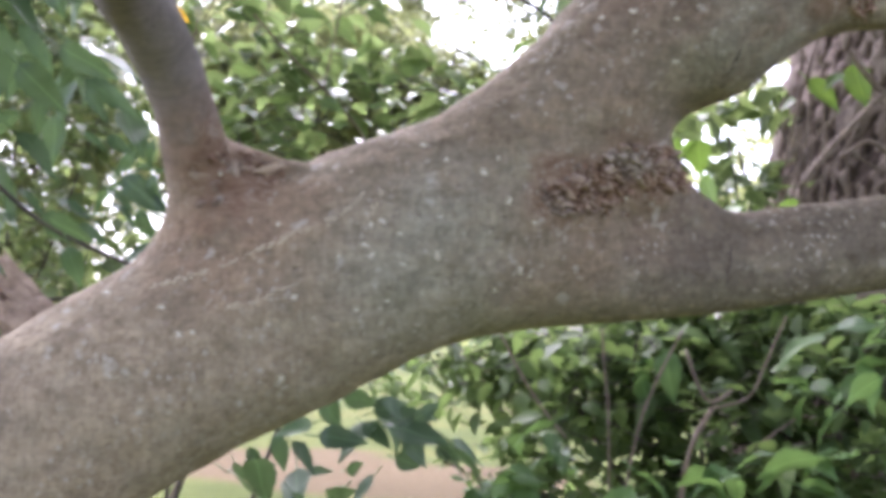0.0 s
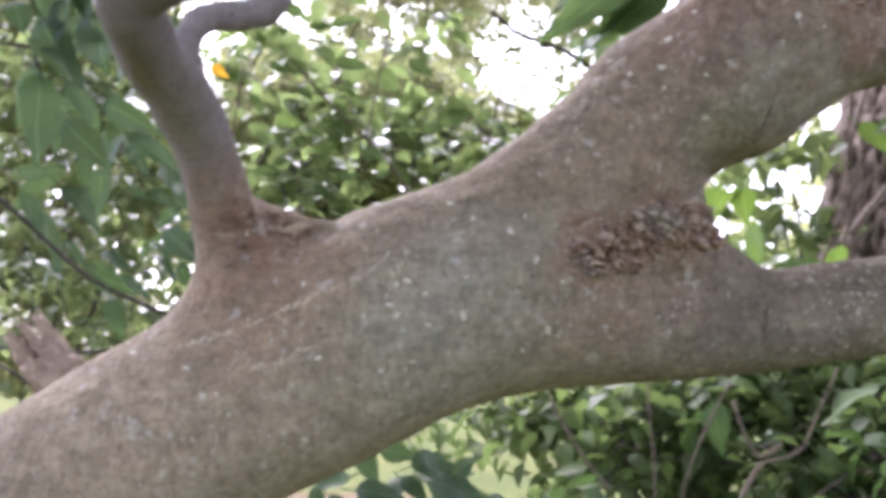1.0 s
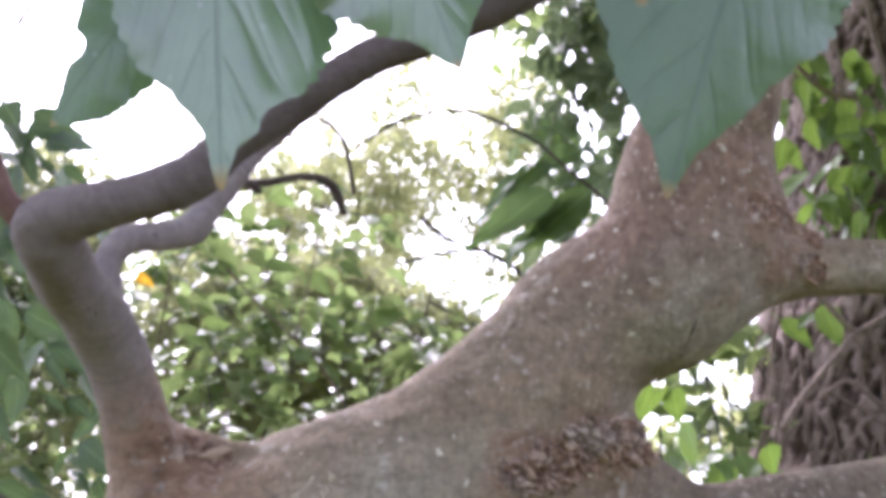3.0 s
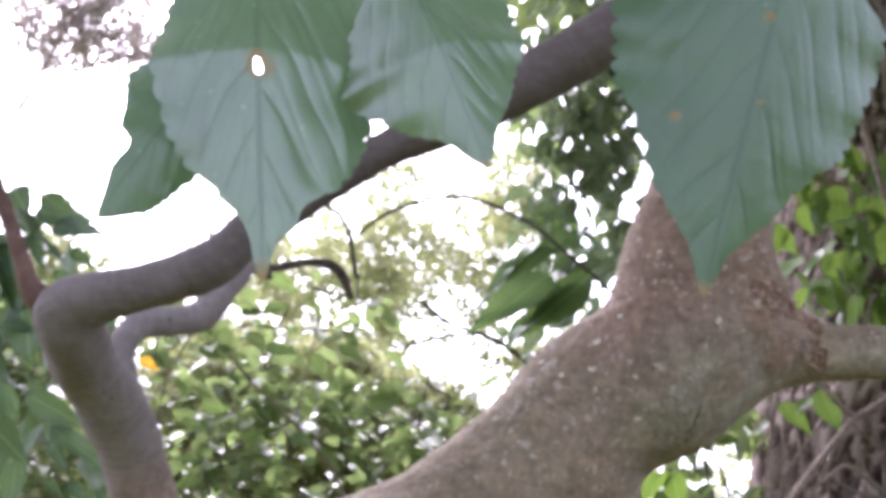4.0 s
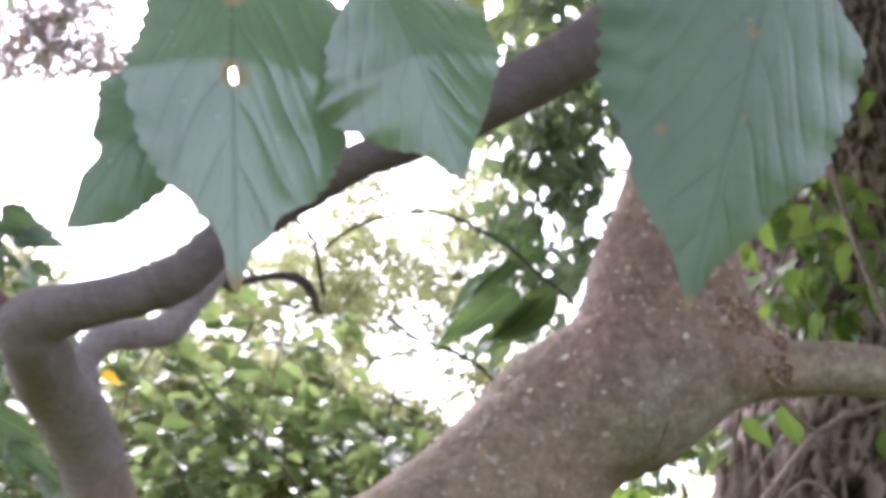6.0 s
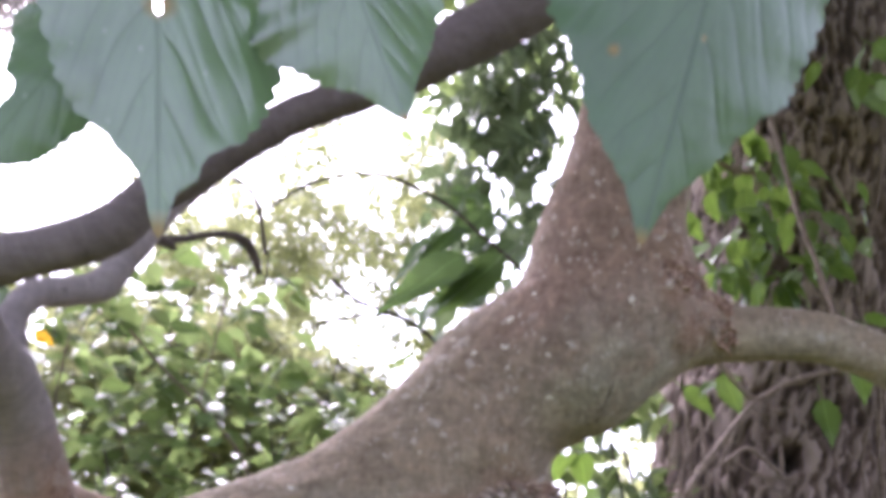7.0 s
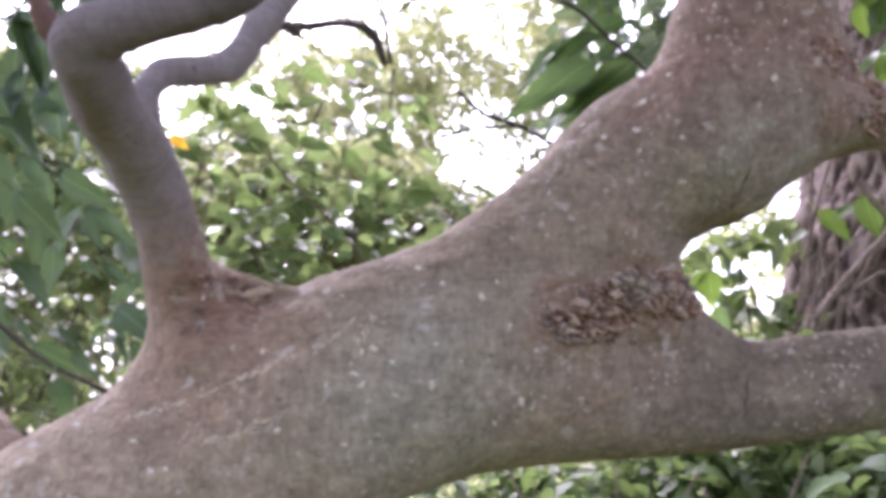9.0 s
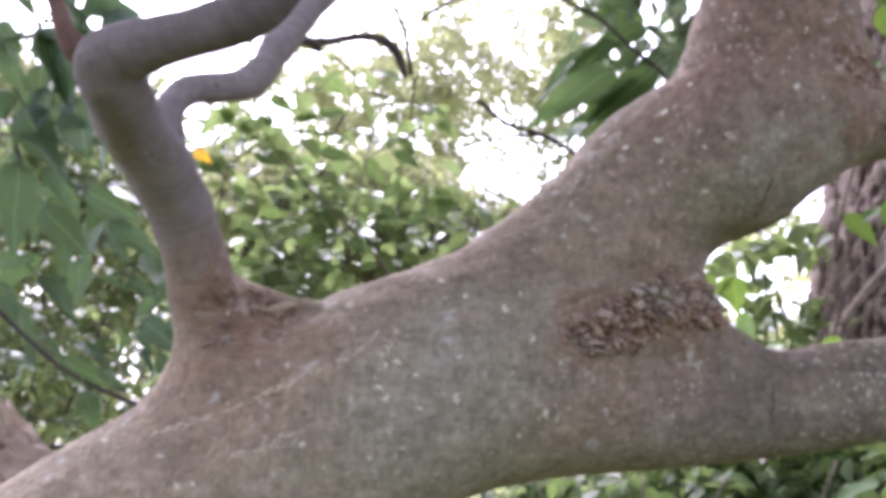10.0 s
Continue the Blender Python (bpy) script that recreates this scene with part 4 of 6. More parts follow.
def broad_leaf(base, tip, shape, seed, bow, bend, holes, browned):
    base, tip = np.array(base), np.array(tip)
    x = tip - base
    length = np.linalg.norm(x)
    x /= length
    right = np.array([1.0, 0, 0]) - x[0] * x
    right /= np.linalg.norm(right)
    face = np.cross(x, right)
    ns, nw = 200, 64
    s = np.linspace(0, 1, ns + 1)[:, None]
    k = np.linspace(-1, 1, 2 * nw + 1)[None]
    tooth = 1 + 0.065 * (np.abs(np.sin(np.pi * (s * 19 + 0.4 * np.sin(s * 17 + seed)))) ** 0.7 - 0.6) * (s > 0.07) * np.abs(k) ** 6 + 0.02 * np.sin(s * 23 + seed)
    w = np.where(k < 0, np.interp(s, shape[0], shape[1]), np.interp(s, shape[0], shape[2])) * k * tooth
    c = (s + 1.7 * np.abs(w) + 2.6 * w**2 + 0.014 * np.sin(w * 22 + s * 13 + seed) + 0.008 * np.sin(w * 47 - s * 9)) * 5.0 + np.where(k < 0, 0.0, 0.45)
    ridge = np.abs(np.sin(np.pi * c))
    side_vein = np.exp(-((ridge / 0.09) ** 2)) * np.clip((0.95 - np.abs(k)) * 5, 0, 1) * np.clip(np.abs(w) * 60, 0, 1)
    mid_vein = np.exp(-((w / 0.0055) ** 2))
    cross_vein = 0.4 * np.exp(-((np.sin(np.abs(w) * 90 + np.sin(c * 5) * 1.2 + s * 20) / 0.22) ** 2))
    relief = np.where(k > 0, 1.7, 1.0) * (1.0, 1.2, 0.6, 0.8)[seed - 1]
    quilt = np.abs(np.sin(np.abs(w) * 60 + np.sin(c * 4) * 1.3 + s * 16))
    puff = -0.0014 * relief * side_vein + (0.0024 * ridge + 0.0013 * quilt) * relief * (1 - np.abs(k) ** 3) * np.minimum(1, np.abs(w) * 14) - 0.003 * mid_vein * np.clip(s * 5 - 0.3, 0, 1)
    at, rise = bend
    tent = rise * -np.log(np.exp(-40 * s / at) + np.exp(-40 * (1 - s) / (1 - at))) / 40
    fold = (0.45, 0.34, 0.1, 0.35)[seed - 1] * np.sqrt(np.maximum(w, 0) ** 2 + 2e-4) + (0.0, -0.28, 0.0, 0.0)[seed - 1] * np.minimum(w, 0)
    z = puff - fold + 0.03 * np.abs(w) - 0.55 * w**2 + tent + bow * (s * (1 - s)) + 0.006 * np.sin(s * 9 + seed) * w * 4 + 0.005 * np.sin(s * 31 + seed * 2) * (w * 4) ** 2
    pts = base + length * ((1 - s)[..., None] * x + w[..., None] * right + z[..., None] * face)
    verts = pts.reshape(-1, 3)
    row = 2 * nw + 1
    a = (np.arange(ns)[:, None] * row + np.arange(2 * nw)[None]).reshape(-1)
    faces = np.stack([a, a + 1, a + row + 1, a + row], 1)
    sw = np.stack([np.broadcast_to(s, w.shape).ravel(), w.ravel()], 1)
    scar = np.zeros(len(verts))
    cut = np.zeros(len(verts), bool)
    for hs, hw, rs, rw in holes:
        d = np.hypot((sw[:, 0] - hs) / rs, (sw[:, 1] - hw) / rw)
        cut |= d < 0.75
        scar = np.maximum(scar, np.clip(2.0 - d, 0, 1))
    for bs, bw, r in browned:
        scar = np.maximum(scar, np.clip(1.5 - np.hypot(sw[:, 0] - bs, sw[:, 1] - bw) / r, 0, 1))
    faces = faces[~cut[faces].any(1)]
    me = mesh_of("leaf", verts, faces)
    for name, values in (("vein", np.maximum(np.maximum(side_vein, mid_vein), cross_vein).ravel()), ("scar", scar), ("wax", np.full(len(scar), (0.9, 0.8, 0.2, 0.12)[seed - 1]))):
        me.attributes.new(name, "FLOAT", "POINT").data.foreach_set("value", values.astype(np.float32))
    me.materials.append(BROAD)
    return me, base, x


def make_near_leaves():
    th = thing("leafy_twig", LEAF_TWIG[0][:3], "twig with broad toothed green leaves hanging down", "twig")
    back = Matrix.Translation(-th.location)
    st = part("stem", tube(curve_points(LEAF_TWIG, 0.02), 10, 0.05), BARK, th)
    st.matrix_parent_inverse = back
    marks = [([(0.534, 0.001, 0.015, 0.008), (0.550, -0.003, 0.012, 0.006)], [(0.0, 0.0, 0.045), (0.54, 0.004, 0.030), (0.565, -0.004, 0.020), (0.78, 0.0, 0.024)]), ([], [(0, 0, 0.03)]), ([], [(0, 0, 0.03)]), ([], [(0.705, -0.0075, 0.012), (0.397, -0.157, 0.011), (0.486, 0.019, 0.006), (0.0, 0.0, 0.03)])]
    knots = np.array(LEAF_TWIG)[:, :3]
    for i, ((base, tip), shape, (holes, browned)) in enumerate(zip(NEAR_LEAVES, SHAPES, marks)):
        me, b, x = broad_leaf(base, tip, shape, i + 1, (0.0, 0.0, 0.1, 0.0)[i], ((0.585, 0.052), (0.52, 0.045), (0.5, 0.03), (0.4, 0.0))[i], holes, browned)
        leaf = part("leaf", me, None, th)
        leaf.matrix_parent_inverse = back
        to = knots[np.argmin(np.linalg.norm(knots - b, axis=1))]
        mid_ = (b + to) / 2 - x * 0.012
        stalk = part("stalk", tube(curve_points([(*(b + x * 0.004), 0.0011), (*mid_, 0.0012), (*to, 0.0016)], 0.01), 8), NEAR, leaf)


make_near_leaves()


def make_shade_canopy():
    """Leaves and boughs added overhead, out of view, to shade the limbs."""
    rng = np.random.RandomState(77)
    spots = np.stack([rng.uniform(-1.6, 2.6, 9000), rng.uniform(-1.5, 1.9, 9000), rng.uniform(3.0, 3.8, 9000)], 1)
    tagged(HOLD(part("crown", foliage_mesh("crown", spots, 0.11, 78, 0.6), BUSH, TREE)), kind="stuff")
    top = Vector(MAIN[-1][:3])
    for a, b_ in ((-0.8, -0.6), (1.6, -0.4), (0.2, 0.8), (1.8, 0.9)):
        HOLD(part("bough", tube(curve_points([(*top, 0.045), ((top.x + a) / 2, (top.y + b_) / 2, 2.75, 0.03), (a, b_, 3.3, 0.012)], 0.1), 8), BARK, TREE))


# ---- the old trunk ----
OLD_TRUNK = [(1.010, 2.860, -0.100, 0.420), (1.053, 2.860, 0.300, 0.370), (1.106, 2.860, 0.800, 0.345), (1.160, 2.860, 1.300, 0.335), (1.235, 2.860, 1.750, 0.330), (1.310, 2.860, 2.100, 0.330), (1.396, 2.860, 2.500, 0.328), (1.482, 2.860, 2.900, 0.325), (1.555, 2.860, 3.400, 0.320), (1.658, 2.860, 4.200, 0.290), (1.787, 2.860, 5.200, 0.220), (1.916, 2.860, 6.200, 0.120)]
KNOT = [(1.176, 2.526, 1.975)]


VINES = [[(1.166, 2.300, 3.068, 0.0056), (1.164, 2.300, 2.891, 0.0055), (1.188, 2.300, 2.641, 0.0053), (1.213, 2.300, 2.421, 0.0051), (1.242, 2.300, 2.288, 0.0050)], [(0.800, 2.500, 1.787, 0.0040), (0.910, 2.500, 1.880, 0.0040), (0.995, 2.500, 1.977, 0.0041), (1.034, 2.500, 2.048, 0.0042)], [(0.821, 2.500, 1.721, 0.0034), (0.864, 2.500, 1.853, 0.0035), (0.894, 2.500, 1.991, 0.0035), (0.925, 2.500, 2.136, 0.0036)], [(0.996, 2.500, 1.991, 0.0030), (1.077, 2.500, 1.934, 0.0030), (1.193, 2.500, 1.920, 0.0030)], [(1.023, 2.500, 2.196, 0.0031), (1.087, 2.500, 2.107, 0.0031), (1.179, 2.500, 2.019, 0.0030)]]
VINES += [[(0.922, 2.500, 1.746, 0.0029), (1.051, 2.500, 1.851, 0.0029), (1.103, 2.500, 1.906, 0.0030), (1.182, 2.500, 1.850, 0.0030)], [(0.807, 2.510, 1.793, 0.0040), (0.865, 2.510, 1.904, 0.0040), (0.923, 2.510, 2.003, 0.0040), (1.022, 2.510, 2.117, 0.0040)], [(0.834, 2.510, 1.793, 0.0034), (0.852, 2.510, 1.932, 0.0035), (0.884, 2.510, 2.073, 0.0035), (0.904, 2.510, 2.260, 0.0035)], [(0.875, 2.510, 1.793, 0.0029), (0.919, 2.510, 1.919, 0.0029), (0.990, 2.510, 1.989, 0.0029)], [(1.351, 2.500, 2.137, 0.0025), (1.264, 2.500, 2.167, 0.0025), (1.193, 2.500, 2.107, 0.0025), (1.083, 2.500, 2.077, 0.0025)]]


def cells(u, v, seed):
    """Distance to the nearest and next nearest of scattered points in the plane, and which is nearest."""
    rng = np.random.RandomState(seed)
    jx, jy = rng.rand(64, 64), rng.rand(64, 64)
    iu, iv = np.floor(u).astype(int), np.floor(v).astype(int)
    d1, d2, who = np.full(u.shape, 9.0), np.full(u.shape, 9.0), np.zeros(u.shape)
    for a in (-1, 0, 1):
        for c in (-1, 0, 1):
            ci, cj = (iu + a) % 60, (iv + c) % 64
            d = np.hypot(iu + a + jx[ci, cj] - u, iv + c + jy[ci, cj] - v)
            near = d < d1
            d2 = np.where(near, d1, np.minimum(d2, d))
            who = np.where(near, ci * 7.31 + cj * 3.77, who)
            d1 = np.where(near, d, d1)
    return d1, d2, who


def make_old_trunk():
    th = thing("old_trunk", (OLD_TRUNK[0][0], OLD_TRUNK[0][1], 0), "thick old tree trunk with furrowed grey-brown bark and vines", "tree")
    back = Matrix.Translation(-th.location)
    line = curve_points(OLD_TRUNK, 0.013)
    sides = 200
    an = np.linspace(0, 2 * math.pi, sides, endpoint=False)
    u, v = np.meshgrid(an / (2 * math.pi) * 60, np.arange(len(line)) * 0.013 / 0.15, indexing="xy")
    warp = 0.5 * np.sin(v * 1.7 + u * 0.4) + 0.35 * np.sin(v * 4.1 - u * 1.3) + 0.2 * np.sin(v * 9.3 + u * 2.9)
    d1, d2, who = cells(u + warp, v + 0.3 * np.sin(u * 1.1), 4)
    plate = np.clip((d2 - d1) * 2.6, 0, 1) ** 0.6
    e1, e2, _ = cells(u * 2.3 + 5, v * 5.5 + warp, 5)
    rise = 0.024 * plate + 0.010 * np.clip((e2 - e1) * 3, 0, 1) + 0.008 * np.sin(who * 9.7)
    streak = 0.5 + 0.5 * np.sin(u * 5.9 + 2.2 * np.sin(v * 1.9 + u * 0.2) + 1.1 * np.sin(v * 5.3))
    rise = rise + 0.008 * streak**2
    knot = np.array(KNOT[0])
    heart = line[np.argmin(np.abs(line[:, 2] - knot[2]))]
    swing = (an[None] - math.atan2(knot[1] - heart[1], knot[0] - heart[0]) + math.pi) % (2 * math.pi) - math.pi
    away = np.hypot(swing * heart[3], line[:, 2][:, None] - knot[2])
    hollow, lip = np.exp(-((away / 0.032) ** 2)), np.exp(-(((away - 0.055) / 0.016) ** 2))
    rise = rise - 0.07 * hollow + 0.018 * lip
    # low values in furrows and knot hole carry their shade into the colour
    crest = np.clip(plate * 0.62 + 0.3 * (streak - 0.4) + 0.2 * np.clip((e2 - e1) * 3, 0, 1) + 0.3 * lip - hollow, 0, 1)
    r = line[:, 3][:, None] * (1 + 0.05 * np.sin(3 * an + 1) + 0.03 * np.sin(5 * an)) + rise - 0.02
    x = line[:, 0][:, None] + r * np.cos(an)
    y = line[:, 1][:, None] + r * np.sin(an)
    z = np.repeat(line[:, 2][:, None], sides, 1)
    verts = np.stack([x, y, z], -1).reshape(-1, 3)
    k = np.arange(len(line) - 1)[:, None] * sides
    c = np.arange(sides)
    faces = np.stack([k + c, k + (c + 1) % sides, k + sides + (c + 1) % sides, k + sides + c], -1).reshape(-1, 4)
    me = mesh_of("trunk", verts, faces[:, ::-1] if line[1, 2] < line[0, 2] else faces)
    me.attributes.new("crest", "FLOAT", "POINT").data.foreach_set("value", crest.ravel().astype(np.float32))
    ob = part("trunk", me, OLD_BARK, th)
    ob.matrix_parent_inverse = back
    for i, vine in enumerate(VINES):
        st = part("vine", tube(curve_points(vine, 0.03), 7, 0.12, i), TAN_TWIG, th, "bare tan vine clinging to the bark")
        st.matrix_parent_inverse = back
    rng = np.random.RandomState(21)
    for i in range(16):
        an0, z0 = rng.uniform(3.3, 5.6), rng.uniform(0.6, 2.2)
        path = []
        for q in np.linspace(0, 1, 7):
            j = int(np.clip(np.searchsorted(line[:, 2], z0 + q * 1.1), 0, len(line) - 1))
            aa = an0 + 0.25 * math.sin(q * 3 + i) + 0.1 * rng.normal() * q
            rr = line[j, 3] * 1.05 + 0.012
            path.append((line[j, 0] + rr * math.cos(aa), line[j, 1] + rr * math.sin(aa), line[j, 2], 0.0035 + 0.003 * rng.rand()))
        st = part("vine", tube(curve_points(path, 0.04), 6, 0.1, i), TAN_TWIG, th, "bare tan vine clinging to the bark")
        st.matrix_parent_inverse = back
    return th


def add_shade_over_trunk(th):
    """Unseen leaves added high above the old trunk to shade it and the undergrowth."""
    rng = np.random.RandomState(79)
    spots = np.stack([rng.uniform(0.3, 3.6, 3200), rng.uniform(1.2, 4.6, 3200), rng.uniform(3.9, 5.0, 3200)], 1)
    # more unseen leaves further out, added to keep sky light off the limb tops
    n = 3600
    far = rng.uniform(1.0, 5.0, n)
    spots = np.concatenate([spots, np.stack([rng.uniform(-2.8, 3.4, n), far, 1.7 + 0.72 * far + rng.uniform(0.5, 1.6, n)], 1)])
    ob = part("crown", foliage_mesh("crown", spots, 0.15, 80, 0.6), BUSH, th)
    ob.matrix_parent_inverse = Matrix.Translation(-th.location)
    tagged(ob, kind="stuff")


OLD_TREE = make_old_trunk()


# ---- foliage ----
def leaf_verts(length, width, fold=0.25, droop=0.3):
    """Outline of one pointed leaf with a folded midrib, lying along +x."""
    v, prof = [], ((0.0, 0.05), (0.22, 0.75), (0.5, 1.0), (0.78, 0.55), (1.0, 0.03))
    for s, w in prof:
        z = -droop * length * s * s
        v += [(s * length, -w * width / 2, z + fold * w * width / 2), (s * length, 0, z), (s * length, w * width / 2, z + fold * w * width / 2)]
    f = []
    for i in range(len(prof) - 1):
        a = 3 * i
        f += [(a, a + 3, a + 4, a + 1), (a + 1, a + 4, a + 5, a + 2)]
    return np.array(v), np.array(f)


def leaf_turn(rng, hang, loose=1.0):
    yaw, pitch, roll = rng.uniform(0, 6.283), rng.normal(-hang, 0.45 * loose), rng.normal(0, 0.6 * loose)
    return np.array(Euler((roll, -pitch, yaw)).to_matrix())


def foliage_mesh(name, spots, size, seed, hang=0.5, ratio=0.55, loose=1.0):
    """Many leaves in one mesh, at the given spots."""
    rng = np.random.RandomState(seed)
    lv, lf = leaf_verts(1.0, ratio)
    vs, fs = [], []
    for i, p in enumerate(spots):
        s = size * rng.uniform(0.6, 1.3)
        vs.append((lv * s) @ leaf_turn(rng, hang, loose).T + p)
        fs.append(lf + i * len(lv))
    return mesh_of(name, np.concatenate(vs), np.concatenate(fs))


def shrub(name, foot, blobs, leaf, mat, label, category, seed, hang=0.2, stem_mat=None, stem_r=0.012, ratio=0.55, stems=4, dense=1.0, loose=1.0):
    """Leaves in uneven clumps round short twigs, on stems that rise from one foot."""
    rng = np.random.RandomState(seed)
    th = thing(name, foot, label, category, {"shrub": "shrubs behind the tree", "far_tree": "trees beyond the lawn"}.get(name, ""))
    back = Matrix.Translation(-th.location)
    spots, twigs = [], []
    for x, y, z, rx, ry, rz, n in blobs:
        n = int(n * dense)
        k = max(3, n // 14)
        c = rng.normal(size=(k, 3))
        c *= (rng.uniform(0.15, 1.0, (k, 1)) ** 0.45) / np.linalg.norm(c, axis=1, keepdims=True)
        c = np.array([x, y, z]) + c * [rx, ry, rz]
        way = rng.normal(size=(k, 3)) * [1, 1, 0.6]
        way /= np.linalg.norm(way, axis=1, keepdims=True)
        who = rng.randint(0, k, n)
        along = rng.uniform(-1, 1, (n, 1)) * leaf * 2.2
        spots.append(c[who] + way[who] * along + rng.normal(size=(n, 3)) * leaf * 0.35)
        twigs += [(a - w * leaf * 2.2, a + w * leaf * 2.2) for a, w in zip(c, way)]
    spots = np.concatenate(spots)
    spots = spots[spots[:, 2] > 0.03]
    ob = part("foliage", foliage_mesh("foliage", spots, leaf, seed, hang, ratio, loose), mat, th)
    ob.matrix_parent_inverse = back
    tagged(ob, kind="stuff")
    bm_v, bm_f = [], []
    for a, w in twigs:
        side = np.cross(w - a, [0.3, 0.5, 0.8])
        side *= leaf * 0.035 / (np.linalg.norm(side) + 1e-9)
        o = np.cross(side, w - a)
        o *= leaf * 0.035 / (np.linalg.norm(o) + 1e-9)
        q = len(bm_v)
        bm_v += [a + side, a + o, a - side - o, w + side * 0.4, w + o * 0.4, w - (side + o) * 0.4]
        bm_f += [(q, q + 1, q + 4, q + 3), (q + 1, q + 2, q + 5, q + 4), (q + 2, q, q + 3, q + 5)]
    tw = part("twiggery", mesh_of("twiggery", bm_v, bm_f), stem_mat or DARK_TWIG, th)
    tw.matrix_parent_inverse = back
    tagged(tw, kind="stuff")
    for x, y, z, *_ in blobs[:stems]:
        a = np.array([foot[0] + rng.normal() * stem_r * 3, foot[1] + rng.normal() * stem_r * 3, foot[2] - 0.05])
        top = np.array([x, y, z])
        m1 = a + (top - a) * [0.4, 0.4, 0.55] + rng.normal(size=3) * 0.04
        st = part("stem", tube(curve_points([(*a, stem_r), (*m1, stem_r * 0.75), (*top, stem_r * 0.3)], 0.12), 6), stem_mat or DARK_TWIG, th)
        st.matrix_parent_inverse = back
    return th


def leaf_mesh(name, length, ratio, mat, seed, teeth=6, fold=0.22, droop=0.25):
    """One broad pointed leaf with a toothed edge, a folded midrib and a short stalk."""
    rng = random.Random(seed)
    n = 12
    verts, faces = [], []
    for i in range(n + 1):
        s = i / n
        w = ratio * 0.5 * 1.12 * math.sin(math.pi * s**0.72) ** 0.9 * (1 - 0.35 * s) if 0 < i < n else 0.008
        w *= 1 + 0.07 * (1 if i % 2 else -1) + rng.uniform(-0.04, 0.04)
        bend = -droop * s * s + 0.03 * math.sin(s * 7 + seed)
        for k, q in ((-1, 1), (-0.5, 0.45), (0, 0), (0.5, 0.45), (1, 1)):
            verts.append((s * length, k * w * length, length * (bend + fold * q * w + 0.02 * math.sin(9 * s + k * 3))))
    for i in range(n):
        for k in range(4):
            a = 5 * i + k
            faces.append((a, a + 5, a + 6, a + 1))
    q = len(verts)
    r = length * 0.014
    verts += [(-0.3 * length, 0, 0.05 * length + r), (-0.3 * length, r, 0.05 * length - r), (-0.3 * length, -r, 0.05 * length - r), (0.05 * length, 0, r * 0.5), (0.05 * length, r, -r), (0.05 * length, -r, -r)]
    faces += [(q, q + 3, q + 4, q + 1), (q + 1, q + 4, q + 5, q + 2), (q + 2, q + 5, q + 3, q)]
    me = mesh_of(name, verts, faces)
    me.materials.append(mat)
    return me


def single_leaves(th, regions, meshes, seed, hang=0.9, size=1.0, depth=0.12, toward=None):
    """Leaves one by one, as parts of th."""
    rng = np.random.RandomState(seed)
    back = Matrix.Translation(-th.location)
    for x, y, z, rx, rz, n in regions:
        for _ in range(n):
            an, q = rng.uniform(0, 6.283), math.sqrt(rng.rand())
            p = (x + rx * q * math.cos(an), y + rng.uniform(-depth, depth), z + rz * q * math.sin(an))
            ob = part("leaf", meshes[rng.randint(len(meshes))], None, th)
            yaw = rng.uniform(0, 6.283) if toward is None else rng.normal(toward, 0.6)
            rot = Euler((rng.normal(0.0 if toward is None else 0.9, 0.5), rng.normal(hang, 0.35), yaw)).to_matrix().to_4x4()
            ob.matrix_parent_inverse = back
            ob.matrix_basis = Matrix.Translation(p) @ rot @ Matrix.Scale(size * rng.uniform(0.65, 1.25), 4)


def set_leaves(th, rows, y, meshes, seed, depth=0.06, wide=1.0):
    """Leaves of th from stalk to tip, given in the upright plane at y, each turned about its midrib by chance."""
    rng = np.random.RandomState(seed)
    back = Matrix.Translation(-th.location)
    for x0, z0, x1, z1 in rows:
        mesh = meshes[rng.randint(len(meshes))]
        away = y + rng.uniform(-depth, depth)
        a, b = Vector((x0, away, z0)), Vector((x1, away + rng.normal(0, 0.25) * math.hypot(x1 - x0, z1 - z0), z1))
        x = (b - a).normalized()
        out = Vector((rng.normal(0, 0.6), -1, rng.normal(0.7, 0.7)))
        side = out.cross(x).normalized()
        up = x.cross(side)
        long = max(v.co.x for v in mesh.vertices)
        k = (b - a).length / long
        m = Matrix((x, side * rng.uniform(0.8, 1.15) * wide, up)).transposed().to_4x4() @ Matrix.Scale(k, 4)
        m.translation = a
        ob = part("leaf", mesh, None, th)
        ob.matrix_parent_inverse = back
        ob.matrix_basis = m


def stems_of(th, lines, mat, name="twig", seed=0):
    back = Matrix.Translation(-th.location)
    for i, ln in enumerate(lines):
        st = part(name, tube(curve_points(ln, 0.02), 7, 0.08, seed + i), mat, th)
        st.matrix_parent_inverse = back


